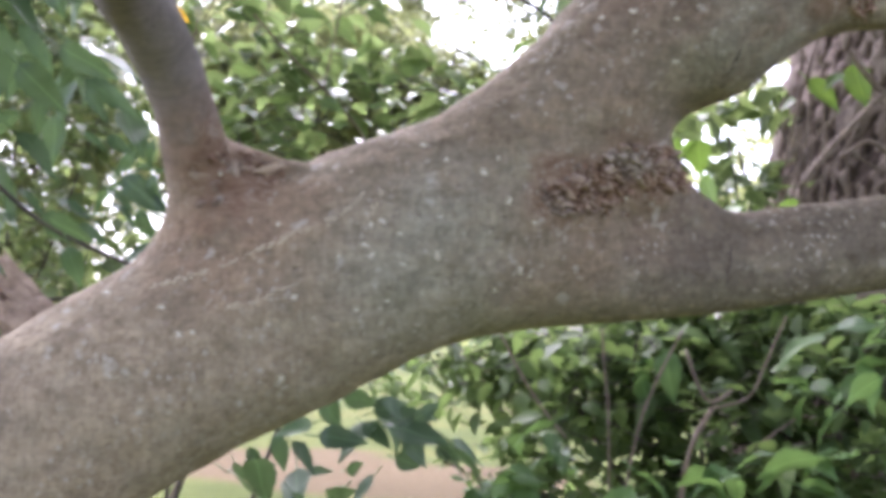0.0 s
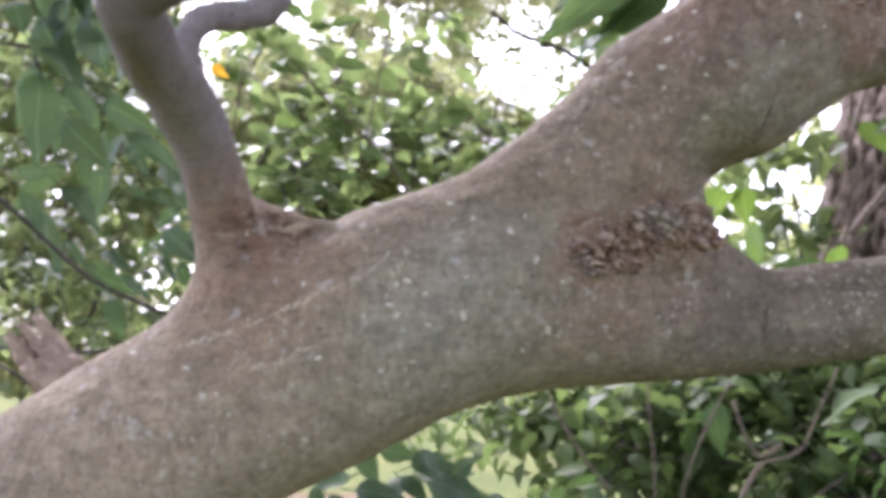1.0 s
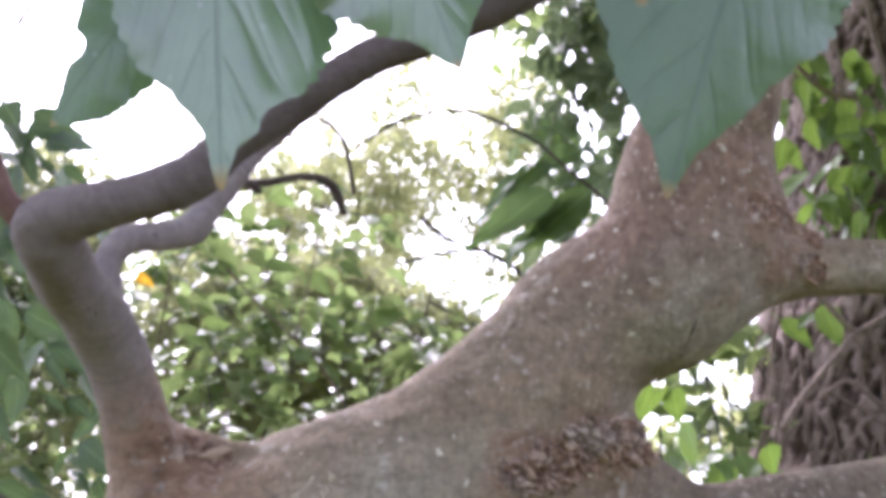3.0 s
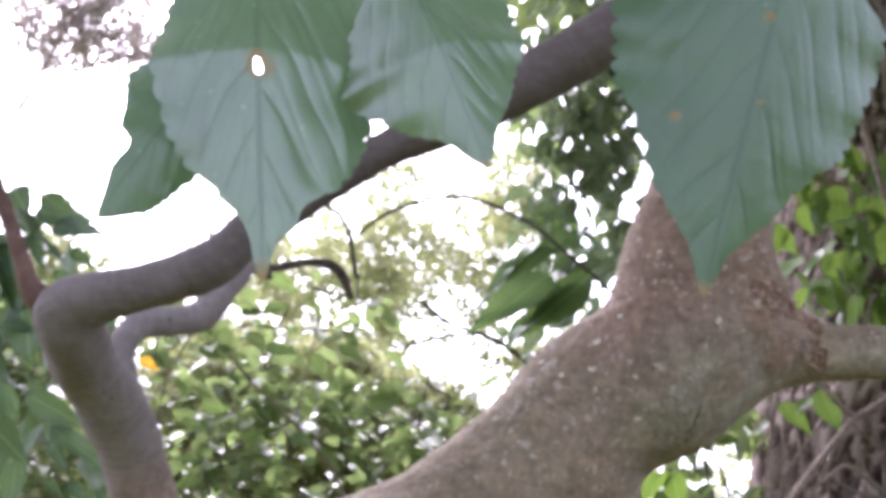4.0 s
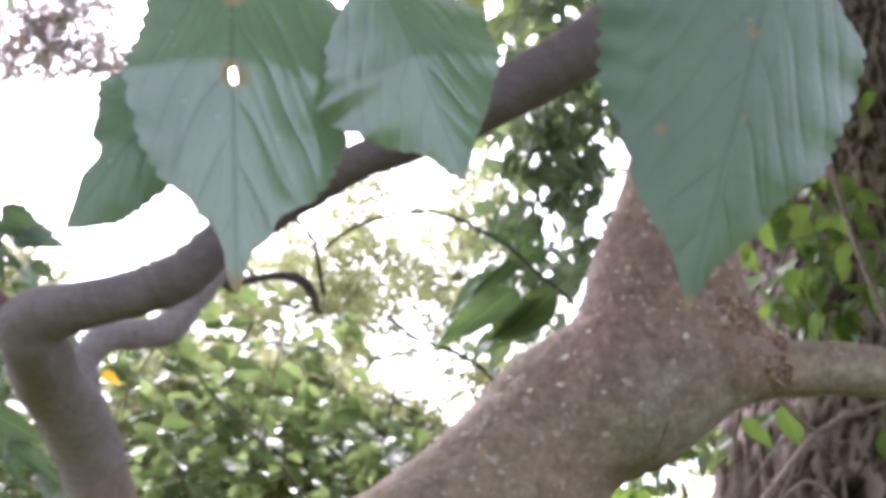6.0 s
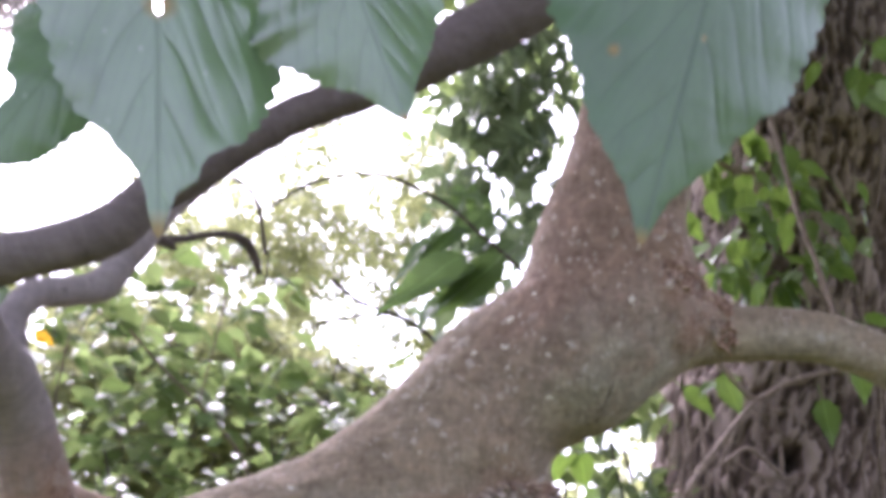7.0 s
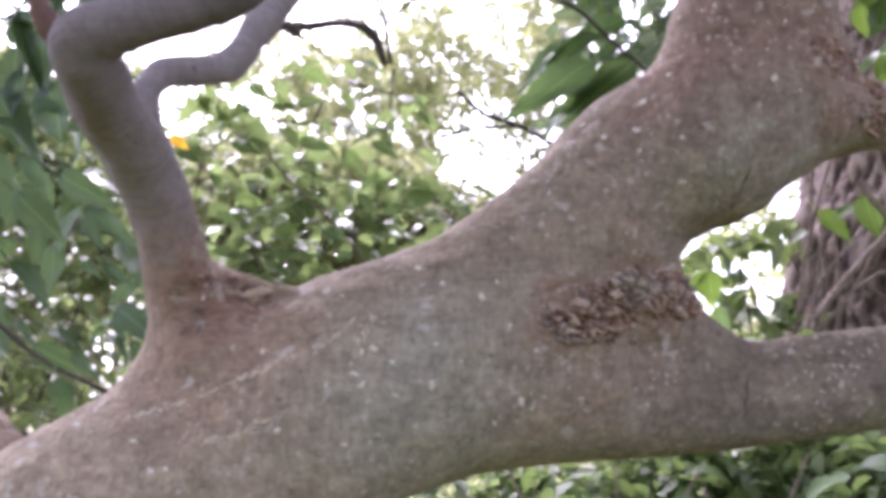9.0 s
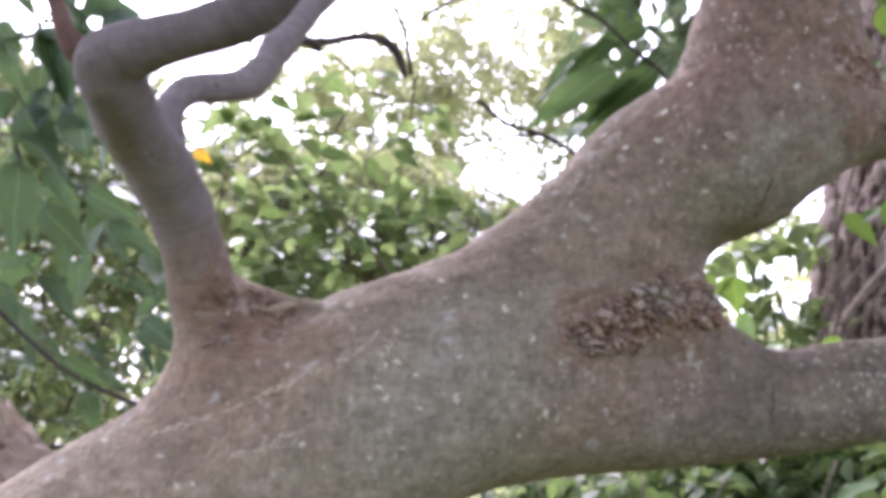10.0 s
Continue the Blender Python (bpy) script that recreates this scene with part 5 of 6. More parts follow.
SHRUB_MID = [(-0.43, 2.22, 2.02, 0.13, 0.22, 0.16, 50), (-0.27, 2.3, 2.06, 0.15, 0.22, 0.17, 106), (-0.07, 2.2, 2.02, 0.13, 0.22, 0.13, 92), (-0.47, 2.04, 2.17, 0.07, 0.15, 0.07, 28), (-0.32, 2.13, 2.2, 0.13, 0.2, 0.09, 71), (-0.2, 2.09, 2.29, 0.09, 0.2, 0.07, 21), (0.01, 2.09, 2.01, 0.07, 0.15, 0.07, 42), (-0.32, 2.17, 1.82, 0.27, 0.25, 0.11, 123)]
SHRUB_MID += [(-0.42, 2.16, 1.9, 0.13, 0.2, 0.07, 23), (-0.31, 2.21, 2.0, 0.19, 0.2, 0.11, 48), (-0.07, 2.18, 2.01, 0.07, 0.15, 0.06, 16), (-0.44, 2.01, 2.26, 0.09, 0.15, 0.05, 14), (0.09, 1.97, 2.01, 0.03, 0.1, 0.03, 8), (-0.51, 2.08, 2.15, 0.08, 0.12, 0.08, 18), (-0.5, 2.15, 2.08, 0.11, 0.15, 0.07, 18), (-0.46, 2.16, 1.88, 0.07, 0.1, 0.05, 22)]
SHRUB_LEFT = [(-1.02, 2.25, 1.69, 0.18, 0.3, 0.18, 190), (-0.76, 2.17, 1.67, 0.13, 0.25, 0.17, 170), (-0.99, 2.32, 1.95, 0.2, 0.3, 0.16, 170), (-0.77, 2.23, 1.98, 0.11, 0.25, 0.18, 160), (-1.29, 2.23, 1.78, 0.19, 0.3, 0.32, 170), (-1.07, 2.29, 2.19, 0.15, 0.25, 0.15, 340), (-0.88, 2.3, 2.19, 0.15, 0.25, 0.15, 280)]
SHRUB_LOW = [(0.28, 2.32, 1.4, 0.19, 0.3, 0.13, 445), (0.57, 2.22, 1.31, 0.2, 0.3, 0.17, 566), (0.82, 2.12, 1.37, 0.16, 0.25, 0.16, 513), (0.17, 2.53, 1.22, 0.12, 0.2, 0.11, 147), (0.39, 2.24, 1.14, 0.32, 0.3, 0.11, 432), (0.78, 2.04, 1.15, 0.22, 0.25, 0.1, 405), (1.13, 2.12, 1.34, 0.17, 0.25, 0.23, 337), (-0.07, 3.22, 1.36, 0.16, 0.2, 0.09, 81)]
SHRUB_LOW += [(0.56, 2.41, 1.48, 0.29, 0.25, 0.07, 304), (0.88, 2.21, 1.52, 0.16, 0.2, 0.09, 240), (0.12, 2.5, 1.43, 0.15, 0.2, 0.08, 190), (0.27, 2.5, 1.47, 0.11, 0.2, 0.06, 110), (0.4, 2.4, 1.51, 0.15, 0.2, 0.06, 150), (0.65, 2.4, 1.54, 0.16, 0.2, 0.06, 170), (0.84, 2.4, 1.57, 0.12, 0.2, 0.05, 120)]
WINDOW_SHRUB = [(0.61, 2.60, 1.97, 0.09, 0.20, 0.12, 34), (0.77, 2.70, 2.08, 0.13, 0.20, 0.10, 40), (0.80, 2.63, 1.86, 0.13, 0.20, 0.09, 60), (0.66, 2.63, 1.82, 0.10, 0.20, 0.06, 45), (0.91, 2.79, 2.18, 0.09, 0.20, 0.09, 30)]
FAR_A = [(-0.73, 4.98, 2.74, 0.72, 0.6, 0.39, 3105), (-0.07, 4.99, 2.62, 0.42, 0.6, 0.31, 2300), (-0.65, 6.64, 3.92, 0.58, 1.0, 0.66, 1262), (-0.19, 7.23, 3.78, 0.5, 1.0, 0.54, 350), (0.36, 6.45, 4.23, 0.7, 0.8, 0.19, 878), (-0.15, 6.32, 4.59, 0.31, 0.8, 0.17, 367), (0.63, 6.3, 4.54, 0.27, 0.8, 0.16, 403), (1.03, 6.78, 3.4, 0.58, 0.8, 0.23, 734), (0.77, 6.19, 3.53, 0.4, 0.8, 0.4, 648)]
FAR_A += [(0.12, 6.13, 3.74, 0.47, 0.8, 0.32, 351), (-0.46, 6.03, 4.05, 0.4, 0.8, 0.22, 298), (-1.31, 6.68, 3.93, 0.58, 1.0, 0.78, 1033), (-0.78, 7.69, 4.21, 0.89, 1.0, 0.58, 1300), (-0.83, 5.37, 2.64, 0.61, 0.6, 0.37, 900), (-1.17, 5.3, 3.01, 0.35, 0.5, 0.29, 1100), (-0.46, 5.2, 2.98, 0.35, 0.5, 0.24, 900), (-1.19, 5.4, 2.38, 0.45, 0.5, 0.24, 1100), (-0.59, 5.4, 2.38, 0.45, 0.5, 0.21, 900)]
FAR_B = [(-4.56, 6.66, 2.89, 0.97, 1.00, 1.36, 3901), (-3.17, 6.61, 3.83, 0.62, 1.00, 0.51, 1800), (-2.51, 6.64, 3.85, 0.47, 1.00, 0.51, 1200), (-3.00, 6.74, 2.91, 1.17, 1.00, 1.09, 6760), (-3.15, 6.86, 1.91, 1.01, 1.00, 0.54, 2339), (-2.59, 6.74, 3.95, 0.47, 1.00, 0.23, 390)]
FAR_C = [(2.34, 8.00, 3.07, 0.98, 1.00, 0.89, 900), (1.14, 9.08, 2.10, 2.10, 1.00, 0.85, 1500), (3.45, 8.10, 2.78, 1.11, 1.00, 1.56, 1200), (-0.68, 11.05, 1.71, 2.32, 1.00, 0.55, 700)]
PINE = [(-3.19, 7.70, 6.84, 0.45, 0.60, 0.25, 994), (-2.62, 7.63, 6.92, 0.35, 0.60, 0.40, 1148), (-4.04, 7.62, 7.13, 0.60, 0.60, 0.45, 688), (-3.39, 8.05, 6.07, 0.20, 0.40, 0.10, 46), (-3.05, 7.57, 7.11, 0.40, 0.50, 0.10, 382)]
SHRUB_TWIGS = [[(-0.131, 2.060, 1.840, 0.0028), (-0.176, 2.027, 1.922, 0.0028), (-0.243, 1.999, 1.995, 0.0028), (-0.310, 1.976, 2.057, 0.0028), (-0.377, 1.948, 2.129, 0.0028)], [(-0.243, 1.999, 1.995, 0.0020), (-0.221, 1.962, 2.076, 0.0020), (-0.200, 1.926, 2.157, 0.0020), (-0.194, 1.912, 2.187, 0.0020)], [(-0.520, 2.017, 1.989, 0.0022), (-0.507, 1.990, 2.050, 0.0022), (-0.490, 1.958, 2.121, 0.0022)]]
ARCH_TWIGS = [[(0.311, 1.448, 2.057, 0.0028), (0.277, 1.436, 2.089, 0.0028), (0.233, 1.424, 2.122, 0.0028), (0.190, 1.411, 2.158, 0.0028), (0.138, 1.402, 2.186, 0.0028), (0.078, 1.396, 2.206, 0.0028), (0.001, 1.403, 2.200, 0.0028), (-0.051, 1.415, 2.181, 0.0028), (-0.085, 1.427, 2.158, 0.0028)], [(-0.089, 1.455, 2.095, 0.0034), (-0.095, 1.438, 2.135, 0.0034), (-0.102, 1.424, 2.166, 0.0034), (-0.120, 1.415, 2.190, 0.0034), (-0.141, 1.411, 2.202, 0.0034)], [(0.209, 1.648, 1.989, 0.0038), (0.171, 1.633, 2.028, 0.0038), (0.115, 1.622, 2.059, 0.0038), (0.058, 1.618, 2.077, 0.0038), (0.010, 1.605, 2.113, 0.0038)], [(0.115, 1.622, 2.059, 0.0025), (0.058, 1.626, 2.058, 0.0025), (-0.017, 1.637, 2.044, 0.0025)]]
LEFT_TWIGS = [[(-0.799, 1.437, 1.804, 0.0033), (-0.715, 1.447, 1.772, 0.0033), (-0.648, 1.458, 1.715, 0.0033), (-0.581, 1.470, 1.659, 0.0033), (-0.498, 1.480, 1.618, 0.0033), (-0.415, 1.490, 1.587, 0.0033)], [(-0.784, 1.414, 2.011, 0.0025), (-0.700, 1.422, 1.996, 0.0025), (-0.625, 1.429, 1.991, 0.0025), (-0.559, 1.432, 2.011, 0.0025)], [(-0.671, 1.424, 2.005, 0.0025), (-0.654, 1.431, 1.956, 0.0025), (-0.642, 1.434, 1.931, 0.0025)], [(-0.674, 1.273, 1.552, 0.0025), (-0.602, 1.279, 1.546, 0.0025), (-0.530, 1.285, 1.541, 0.0025), (-0.443, 1.291, 1.548, 0.0025)], [(-0.674, 1.274, 1.537, 0.0022), (-0.609, 1.281, 1.524, 0.0022), (-0.565, 1.287, 1.496, 0.0022)]]
LOW_TWIGS = [[(0.113, 1.943, 1.509, 0.0027), (0.156, 1.956, 1.426, 0.0027), (0.198, 1.966, 1.364, 0.0027), (0.241, 1.975, 1.312, 0.0027)], [(0.308, 1.957, 1.523, 0.0023), (0.313, 1.965, 1.449, 0.0023), (0.322, 1.976, 1.366, 0.0023), (0.326, 1.993, 1.208, 0.0023)], [(0.465, 1.969, 1.520, 0.0027), (0.419, 1.976, 1.430, 0.0027), (0.383, 1.984, 1.335, 0.0027), (0.357, 1.996, 1.209, 0.0027)], [(0.447, 1.871, 1.485, 0.0034), (0.473, 1.880, 1.416, 0.0034), (0.498, 1.886, 1.387, 0.0034), (0.537, 1.886, 1.412, 0.0034)]]
LOW_TWIGS += [[(0.636, 1.878, 1.548, 0.0022), (0.597, 1.885, 1.458, 0.0022), (0.567, 1.890, 1.398, 0.0022), (0.498, 1.887, 1.377, 0.0022)], [(0.693, 2.006, 1.351, 0.0023), (0.630, 2.006, 1.308, 0.0023), (0.578, 2.005, 1.275, 0.0023)], [(0.498, 1.887, 1.377, 0.0052), (0.458, 1.893, 1.297, 0.0052), (0.439, 1.905, 1.177, 0.0052)]]
HANG_TOP = [(0.313, 1.567, 2.66, 0.095, 0.084, 42), (0.293, 1.627, 2.525, 0.084, 0.095, 49), (0.283, 1.683, 2.399, 0.074, 0.084, 45), (0.387, 1.683, 2.51, 0.065, 0.13, 42), (0.256, 1.685, 2.273, 0.041, 0.051, 18), (0.386, 1.631, 2.629, 0.076, 0.087, 31), (0.388, 1.753, 2.351, 0.043, 0.087, 27), (0.295, 1.72, 2.451, 0.077, 0.066, 26), (0.398, 1.72, 2.514, 0.056, 0.079, 20)]
HANG_TOP += [(0.23, 1.72, 2.337, 0.042, 0.042, 10), (0.402, 1.72, 2.349, 0.043, 0.054, 16), (0.267, 1.72, 2.557, 0.056, 0.045, 14), (0.39, 1.72, 2.456, 0.03, 0.06, 9), (0.36, 1.72, 2.312, 0.028, 0.06, 9), (0.416, 1.72, 2.583, 0.03, 0.06, 8), (0.315, 1.72, 2.221, 0.03, 0.04, 5), (0.255, 1.72, 2.155, 0.03, 0.03, 4)]
HANG_LOW = [(0.232, 1.5710000000000002, 2.141, 0.053, 0.031, 4), (0.285, 1.5650000000000002, 2.148, 0.036, 0.036, 4), (0.197, 1.594, 2.092, 0.036, 0.027, 4), (0.259, 1.594, 2.083, 0.044, 0.027, 4), (0.184, 1.616, 2.044, 0.018, 0.018, 2), (0.316, 1.5490000000000002, 2.18, 0.031, 0.044, 4), (0.214, 1.558, 2.173, 0.027, 0.022, 2)]
LEFT_BIG = [(-0.676, 1.557, 1.964, 0.081, 0.064, 3), (-0.592, 1.615, 1.957, 0.075, 0.058, 2), (-0.517, 1.63, 1.875, 0.05, 0.05, 2), (-0.627, 1.573, 1.861, 0.097, 0.056, 2), (-0.675, 1.5799999999999998, 1.764, 0.064, 0.072, 2), (-0.578, 1.742, 1.739, 0.089, 0.062, 2), (-0.506, 1.751, 1.705, 0.053, 0.071, 2), (-0.585, 1.758, 1.589, 0.071, 0.053, 2), (-0.681, 1.543, 1.64, 0.047, 0.047, 1), (-0.51, 1.8579999999999999, 1.651, 0.047, 0.057, 2)]
LEFT_BIG += [(-0.548, 1.5839999999999999, 2.145, 0.058, 0.05, 2), (-0.661, 1.575, 2.123, 0.05, 0.05, 2), (-0.553, 1.5739999999999998, 2.148, 0.042, 0.033, 1), (-0.645, 1.605, 1.993, 0.067, 0.067, 2), (-0.67, 1.63, 1.879, 0.05, 0.058, 2), (-0.82, 1.557, 1.866, 0.097, 0.161, 4), (-0.661, 1.5919999999999999, 2.144, 0.067, 0.05, 2), (-0.586, 1.615, 2.056, 0.033, 0.042, 1), (-0.507, 1.593, 2.162, 0.05, 0.021, 1), (-0.544, 1.646, 1.926, 0.05, 0.05, 1)]
IVY_SPOTS = [(1.006, 2.36, 2.714, 0.09, 0.135, 16), (1.148, 2.36, 2.506, 0.117, 0.117, 18), (1.478, 2.36, 3.046, 0.096, 0.144, 12), (1.357, 2.36, 2.558, 0.089, 0.104, 10), (1.026, 2.36, 2.395, 0.086, 0.057, 7), (1.264, 2.36, 2.117, 0.042, 0.035, 3), (1.151, 2.36, 1.793, 0.079, 0.04, 6), (1.373, 2.36, 2.308, 0.072, 0.072, 6), (1.125, 2.36, 2.667, 0.09, 0.09, 8), (0.905, 2.36, 2.13, 0.055, 0.028, 3)]
IVY_SPOTS += [(0.454, 1.901, 1.877, 0.021, 0.021, 3), (0.594, 2.0, 1.768, 0.066, 0.027, 7), (0.519, 2.0, 1.801, 0.033, 0.033, 3), (1.062, 2.36, 2.747, 0.095, 0.063, 11), (1.165, 2.36, 2.632, 0.142, 0.111, 11), (1.001, 2.36, 2.442, 0.076, 0.091, 11), (1.122, 2.36, 2.381, 0.107, 0.092, 11), (1.235, 2.36, 2.52, 0.079, 0.142, 11), (1.086, 2.36, 2.52, 0.093, 0.077, 11)]
PINNATE = [(-0.083, 1.517, 1.374, 0.075, 0.033, 4), (-0.23, 1.318, 1.352, 0.043, 0.051, 2), (-0.187, 1.321, 1.317, 0.065, 0.029, 2), (-0.108, 1.423, 1.296, 0.054, 0.023, 2), (-0.033, 1.52, 1.333, 0.05, 0.033, 2)]
LOW_BIG = [(0.178, 1.621, 1.333, 0.062, 0.036, 6), (0.392, 1.626, 1.274, 0.124, 0.036, 9), (0.597, 1.624, 1.294, 0.089, 0.044, 10), (0.748, 1.808, 1.488, 0.060, 0.070, 10), (0.696, 1.916, 1.402, 0.084, 0.053, 8), (0.430, 2.112, 1.457, 0.117, 0.047, 7), (0.072, 1.626, 1.279, 0.071, 0.036, 7)]
HANG_FINGERS = [(0.212, 2.136, 0.122, 2.08), (0.207, 2.085, 0.081, 1.999), (0.24, 2.093, 0.148, 2.029), (0.269, 2.095, 0.16, 2.008), (0.202, 2.168, 0.148, 2.213), (0.234, 2.232, 0.224, 2.172), (0.211, 2.228, 0.195, 2.18), (0.273, 2.191, 0.301, 2.159), (0.224, 2.15, 0.178, 2.14), (0.256, 2.138, 0.205, 2.12), (0.162, 2.012, 0.122, 1.971), (0.252, 2.112, 0.225, 2.085), (0.275, 2.144, 0.243, 2.168), (0.194, 2.136, 0.16, 2.101), (0.248, 2.204, 0.261, 2.172), (0.225, 2.077, 0.17, 2.05), (0.262, 2.168, 0.17, 2.129), (0.292, 2.129, 0.181, 2.079), (0.223, 2.1, 0.105, 2.051), (0.272, 2.091, 0.157, 2.027), (0.198, 2.148, 0.115, 2.098), (0.254, 2.188, 0.187, 2.22), (0.171, 2.044, 0.137, 1.994), (0.179, 2.129, 0.083, 2.07), (0.299, 2.168, 0.225, 2.148)]
LEFT_UPPER = [(-0.601, 2.125, -0.668, 2.111), (-0.600, 2.116, -0.538, 2.006), (-0.604, 2.047, -0.604, 1.975), (-0.621, 1.969, -0.538, 1.922), (-0.639, 1.938, -0.605, 1.809), (-0.591, 1.870, -0.564, 1.821), (-0.546, 1.906, -0.467, 1.857), (-0.564, 1.854, -0.506, 1.791), (-0.504, 1.854, -0.426, 1.811), (-0.477, 1.824, -0.448, 1.781), (-0.540, 2.149, -0.461, 2.148), (-0.566, 1.982, -0.513, 1.982), (-0.541, 1.961, -0.501, 1.968), (-0.650, 2.089, -0.630, 2.050), (-0.668, 2.117, -0.643, 2.029), (-0.639, 2.139, -0.607, 2.184), (-0.565, 2.133, -0.516, 2.119), (-0.580, 1.916, -0.535, 1.865)]
LEFT_CORNER = [(-0.685, 2.199, -0.659, 2.157), (-0.656, 2.187, -0.62, 2.157), (-0.71, 2.182, -0.667, 2.135), (-0.684, 2.09, -0.647, 2.055), (-0.606, 2.118, -0.573, 2.054), (-0.565, 2.135, -0.526, 2.156), (-0.648, 2.05, -0.664, 2.004), (-0.641, 2.199, -0.602, 2.162), (-0.685, 2.05, -0.654, 2.006), (-0.666, 2.124, -0.624, 2.084), (-0.593, 2.204, -0.561, 2.158), (-0.546, 2.107, -0.642, 2.12), (-0.541, 2.09, -0.581, 1.976), (-0.607, 2.082, -0.631, 2.017), (-0.558, 2.066, -0.609, 2.025), (-0.574, 2.149, -0.516, 2.115), (-0.586, 2.033, -0.61, 1.96), (-0.546, 2.016, -0.527, 1.928), (-0.631, 2.017, -0.584, 1.928)]
LEFT_LOWER = [(-0.500, 1.792, -0.459, 1.766), (-0.541, 1.800, -0.507, 1.781), (-0.633, 1.794, -0.569, 1.739), (-0.676, 1.805, -0.621, 1.808), (-0.673, 1.776, -0.635, 1.718), (-0.499, 1.713, -0.456, 1.690), (-0.461, 1.724, -0.395, 1.675), (-0.482, 1.690, -0.441, 1.660), (-0.589, 1.674, -0.521, 1.631), (-0.515, 1.652, -0.472, 1.630), (-0.541, 1.626, -0.525, 1.564), (-0.538, 1.685, -0.488, 1.667), (-0.445, 1.755, -0.469, 1.724), (-0.432, 1.787, -0.444, 1.745), (-0.450, 1.683, -0.431, 1.632), (-0.663, 1.682, -0.609, 1.661), (-0.635, 1.713, -0.590, 1.682), (-0.417, 1.729, -0.402, 1.667)]
MID_SET = [(-0.592, 2.235, -0.524, 2.216), (-0.465, 2.235, -0.393, 2.248), (-0.498, 2.178, -0.433, 2.210), (-0.455, 2.165, -0.382, 2.153), (-0.374, 2.241, -0.320, 2.260), (-0.104, 2.279, -0.037, 2.238), (-0.313, 2.222, -0.253, 2.241), (-0.240, 2.190, -0.199, 2.215), (-0.304, 2.146, -0.239, 2.140), (-0.221, 2.146, -0.178, 2.091), (-0.162, 2.159, -0.102, 2.134), (-0.380, 2.103, -0.355, 2.076), (-0.304, 2.298, -0.242, 2.266), (-0.207, 2.317, -0.134, 2.304), (-0.425, 2.292, -0.375, 2.260), (-0.526, 2.147, -0.471, 2.134), (-0.458, 2.109, -0.421, 2.085), (-0.183, 2.042, -0.141, 1.999), (-0.094, 2.036, -0.024, 2.048), (-0.260, 2.072, -0.213, 2.091)]
MID_SET += [(-0.330, 2.042, -0.282, 2.011), (-0.437, 2.048, -0.377, 2.029), (-0.400, 2.005, -0.329, 2.017), (-0.351, 1.969, -0.293, 1.981), (-0.245, 1.969, -0.198, 1.945), (-0.129, 2.005, -0.083, 2.024), (-0.409, 1.957, -0.361, 1.933), (-0.302, 1.921, -0.256, 1.939), (-0.220, 1.910, -0.186, 1.928), (-0.360, 1.903, -0.324, 1.886), (-0.518, 2.216, -0.477, 2.235), (-0.575, 2.153, -0.513, 2.128), (-0.481, 2.085, -0.449, 2.048), (-0.465, 2.005, -0.422, 1.987), (-0.451, 1.969, -0.416, 1.981), (-0.454, 1.915, -0.408, 1.927), (-0.059, 2.005, -0.012, 2.015), (-0.152, 1.957, -0.105, 1.969), (-0.183, 2.072, -0.155, 2.109)]
LEFT_HIGH = [(-0.559, 2.202, -0.485, 2.156), (-0.515, 2.131, -0.436, 2.108), (-0.553, 2.124, -0.497, 2.097), (-0.548, 2.112, -0.512, 2.070), (-0.530, 2.085, -0.481, 2.055), (-0.495, 2.103, -0.459, 2.082), (-0.593, 2.170, -0.543, 2.134)]
LEAFLETS = [(-0.183, 1.377, -0.236, 1.367), (-0.235, 1.357, -0.220, 1.310), (-0.208, 1.353, -0.166, 1.314), (-0.280, 1.336, -0.253, 1.308), (-0.165, 1.365, -0.101, 1.364), (-0.138, 1.418, -0.086, 1.403), (-0.078, 1.417, -0.048, 1.388), (-0.094, 1.396, -0.044, 1.413), (-0.073, 1.384, -0.005, 1.398), (-0.061, 1.376, 0.012, 1.368), (-0.052, 1.368, -0.013, 1.329), (-0.007, 1.345, 0.029, 1.331), (0.014, 1.356, 0.070, 1.329), (-0.036, 1.388, 0.002, 1.413), (-0.106, 1.380, -0.065, 1.355), (-0.169, 1.412, -0.135, 1.371), (-0.297, 1.318, -0.279, 1.281), (-0.135, 1.310, -0.106, 1.314), (-0.188, 1.306, -0.155, 1.314), (-0.064, 1.331, -0.023, 1.315)]
CREEPER_STEMS = [[(0.960, 1.900, 2.723, 0.0061), (0.962, 1.900, 2.634, 0.0060), (0.974, 1.900, 2.497, 0.0059), (0.992, 1.900, 2.360, 0.0057), (1.015, 1.900, 2.252, 0.0057), (1.038, 1.900, 2.122, 0.0056)], [(0.912, 2.250, 2.161, 0.0070), (0.930, 2.250, 2.132, 0.0070), (0.961, 2.250, 2.092, 0.0070), (0.992, 2.250, 2.064, 0.0070), (1.062, 2.250, 2.101, 0.0071), (1.150, 2.250, 2.126, 0.0072), (1.223, 2.250, 2.141, 0.0073)], [(0.992, 2.250, 2.064, 0.0077), (0.926, 2.250, 1.998, 0.0076), (0.848, 2.250, 1.914, 0.0074), (0.795, 2.250, 1.844, 0.0074)], [(0.953, 2.300, 2.765, 0.0062), (1.024, 2.300, 2.691, 0.0062), (1.117, 2.300, 2.668, 0.0062)], [(0.914, 2.300, 1.925, 0.0056), (0.972, 2.300, 1.963, 0.0056), (1.014, 2.300, 1.937, 0.0057), (1.053, 2.300, 1.898, 0.0057)]]
ORANGE_LEAF = [(-0.3525, 1.270, 1.9145)]

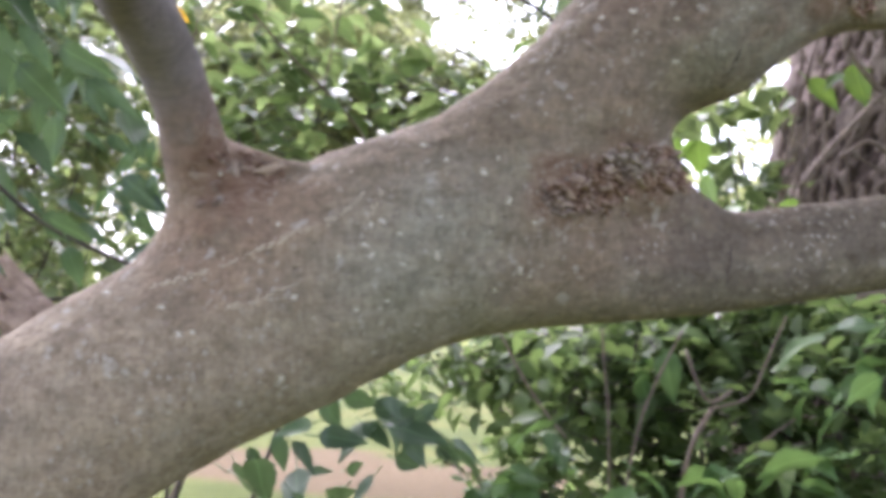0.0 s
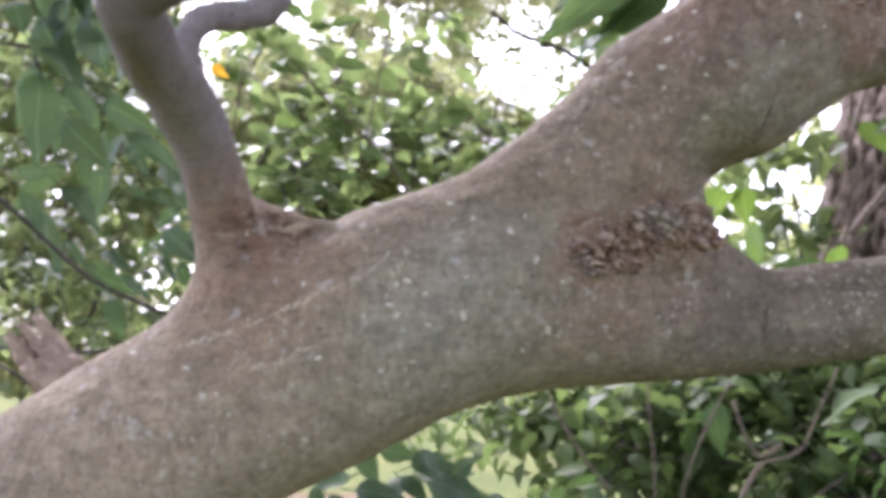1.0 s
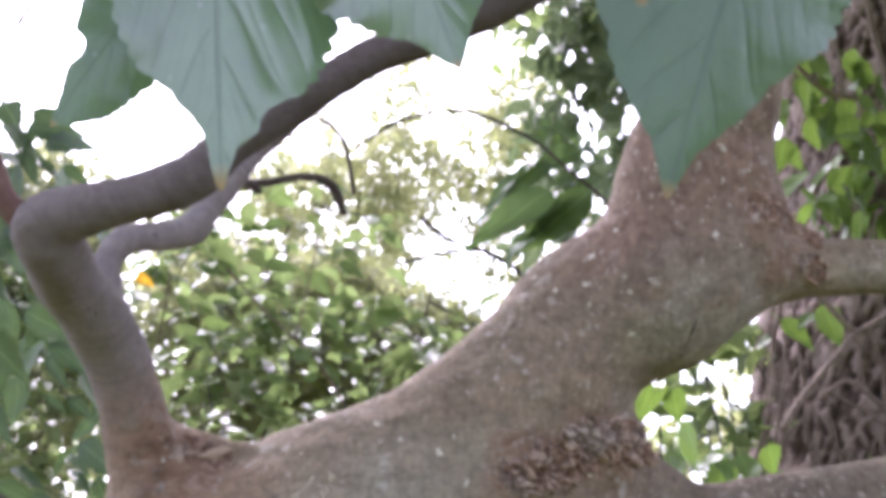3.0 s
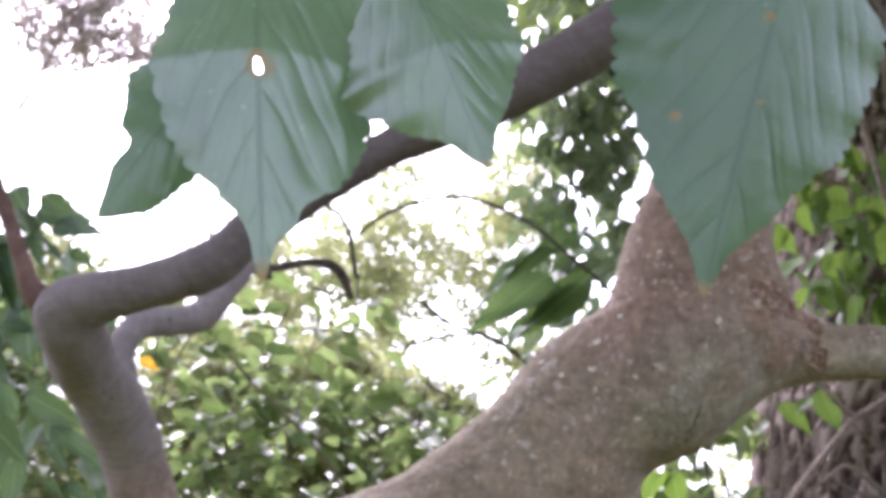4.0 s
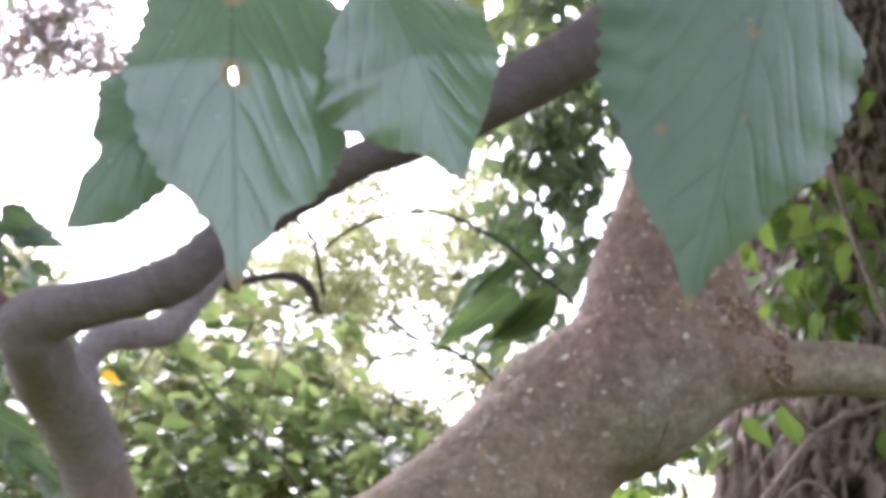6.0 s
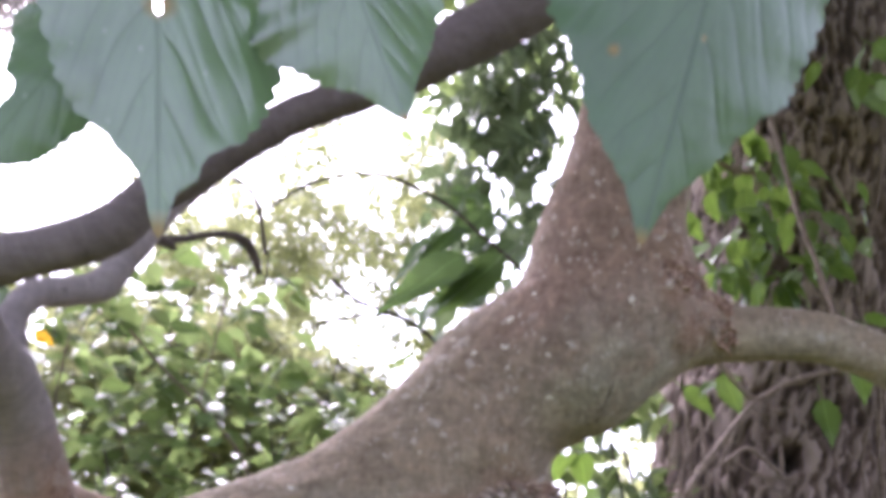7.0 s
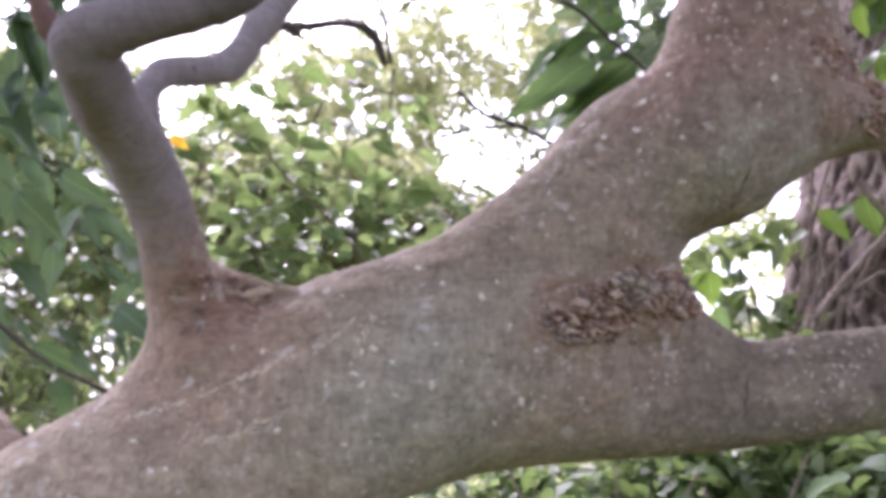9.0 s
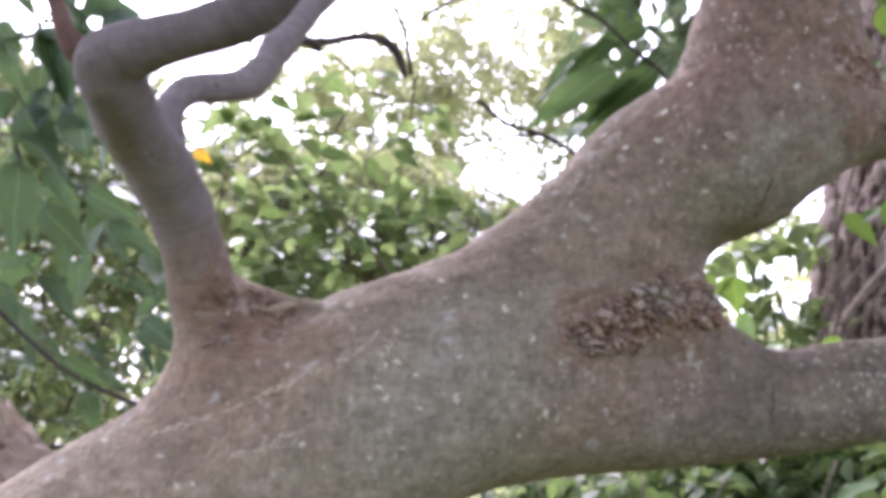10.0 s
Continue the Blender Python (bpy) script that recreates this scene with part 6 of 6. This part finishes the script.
mid = shrub("shrub", (-0.8, 2.5, 0), SHRUB_MID, 0.062, MID_LEAF, "airy green shrub with small oval leaves", "shrub", 11, stems=3, stem_r=0.008, dense=1.0, loose=0.4)
set_leaves(mid, MID_SET, 2.0, [leaf_mesh("leaf", 0.07, 0.5, MID_ONE, s) for s in (21, 22)], 57, 0.05, 1.0)
stems_of(mid, SHRUB_TWIGS, TAN_TWIG)
yellow = leaf_material("yellowed_leaf", (0.6, 0.3, 0.02), (0.65, 0.35, 0.02), (0.8, 0.45, 0.02), 0.4, single=True)
one = part("yellowed_leaf", leaf_mesh("yellowed_leaf", 0.027, 0.62, yellow, 3), None, mid, "single orange-yellow leaf")
one.matrix_parent_inverse = Matrix.Translation(-mid.location)
one.matrix_basis = Matrix.Translation(ORANGE_LEAF[0]) @ Euler((1.5, 0.5, 0.1)).to_matrix().to_4x4()
shrub("shrub", (-1.2, 2.4, 0), SHRUB_LEFT, 0.043, PALE_BUSH, "dense pale green shrub behind the tree", "shrub", 12, stem_r=0.007, loose=0.7, dense=1.7)
low = shrub("shrub", (0.9, 2.3, 0), SHRUB_LOW, 0.058, THICKET, "tangled low shrub with bright leaves and bare twigs", "shrub", 13, dense=1.15, loose=0.8)
stems_of(low, LOW_TWIGS, TAN_TWIG, "bare_twig", 20)
shrub("shrub", (0.75, 2.8, 0), WINDOW_SHRUB, 0.08, BUSH, "thin bright green sapling beside the old trunk", "shrub", 14)
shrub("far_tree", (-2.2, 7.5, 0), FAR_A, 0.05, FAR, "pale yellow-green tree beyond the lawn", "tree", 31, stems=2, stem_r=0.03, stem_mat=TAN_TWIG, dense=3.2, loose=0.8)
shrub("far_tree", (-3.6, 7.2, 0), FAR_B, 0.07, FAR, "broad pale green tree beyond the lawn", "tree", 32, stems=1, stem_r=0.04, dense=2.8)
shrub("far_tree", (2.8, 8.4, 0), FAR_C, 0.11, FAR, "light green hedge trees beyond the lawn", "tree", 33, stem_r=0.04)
PINK = leaf_material("far_needles", (0.27, 0.225, 0.21), (0.40, 0.345, 0.325), (0.42, 0.36, 0.33), 0.4)
pine = shrub("far_pine", (-5.6, 9.3, 0), PINE, 0.09, PINK, "greyish brown needle tree against the white sky", "tree", 34, ratio=0.28, stem_r=0.05, stems=0, dense=1.5)

stems_of(pine, [[(-5.6, 9.3, -0.1, 0.16), (-5.7, 9.3, 2.5, 0.13), (-5.8, 9.3, 5.0, 0.1), (-5.8, 9.3, 7.5, 0.04)]] + [[(-5.8, 9.3, z - 0.9, 0.03), ((x - 5.8) / 2, 9.3, z - 0.4, 0.02), (x, y, z, 0.008)] for x, y, z, *_ in PINE], DARK_TWIG, "bough", 50)

SHADE_LEAVES = [leaf_mesh("leaf", 0.105, 0.5, SHADE, s) for s in (1, 2, 3)]
HANG_LEAVES = [leaf_mesh("leaf", 0.060, 0.54, HANG, s) for s in (4, 5)]
WIDE_LEAVES = [leaf_mesh("leaf", 0.125, 0.40, FINGER, s) for s in (6, 7)]
LONG_LEAVES = [leaf_mesh("leaf", 0.1, 0.46, SHADE, s) for s in (12, 13, 14)]
BROAD_LEAVES = [leaf_mesh("leaf", 0.105, 0.5, LOW_LEAF, s) for s in (10, 11)]
IVY_LEAVES = [leaf_mesh("leaf", 0.095, 0.6, IVY, s) for s in (8, 9)]

spray = thing("leafy_branch", (-0.9, 1.5, 0), "low branch with large dark green drooping leaves", "branch")
stems_of(spray, LEFT_TWIGS, DARK_TWIG, "twig", 30)
single_leaves(spray, LEFT_BIG, SHADE_LEAVES, 41)
set_leaves(spray, LEFT_UPPER, 1.36, LONG_LEAVES, 51)
set_leaves(spray, LEFT_CORNER, 1.37, LONG_LEAVES, 56, 0.06, 1.5)
set_leaves(spray, LEFT_LOWER, 1.45, LONG_LEAVES, 52)
set_leaves(spray, LEFT_HIGH, 1.36, LONG_LEAVES, 53)
hanging = thing("hanging_branch", (0.35, 1.9, 0), "thin hanging branch with clustered green leaves", "branch")
stems_of(hanging, ARCH_TWIGS, DARK_TWIG, "twig", 40)
single_leaves(hanging, HANG_TOP, HANG_LEAVES, 42, 0.55)
single_leaves(hanging, HANG_LOW, HANG_LEAVES, 43, 0.42, 0.9, toward=3.3)
set_leaves(hanging, HANG_FINGERS, 1.46, WIDE_LEAVES, 54, 0.04)
ivy = thing("creeper", (1.3, 2.4, 0), "leafy green creeper climbing the old trunk", "creeper")
single_leaves(ivy, IVY_SPOTS, IVY_LEAVES, 44, 0.8, 1.0)
stems_of(ivy, CREEPER_STEMS, TAN_TWIG, "stem", 60)
frond = thing("sapling", (-0.1, 1.4, 0), "sapling with dark blue-green leaflets above the lawn", "sapling")
single_leaves(frond, PINNATE, SHADE_LEAVES, 45, 0.3, 0.8)
set_leaves(frond, LEAFLETS, 1.45, LONG_LEAVES, 55, 0.05, 1.3)
bright = thing("undergrowth", (0.7, 1.7, 0), "broad bright green leaves of the undergrowth", "undergrowth")
single_leaves(bright, LOW_BIG, BROAD_LEAVES, 46, 0.3, 0.9)

make_shade_canopy()
add_shade_over_trunk(OLD_TREE)
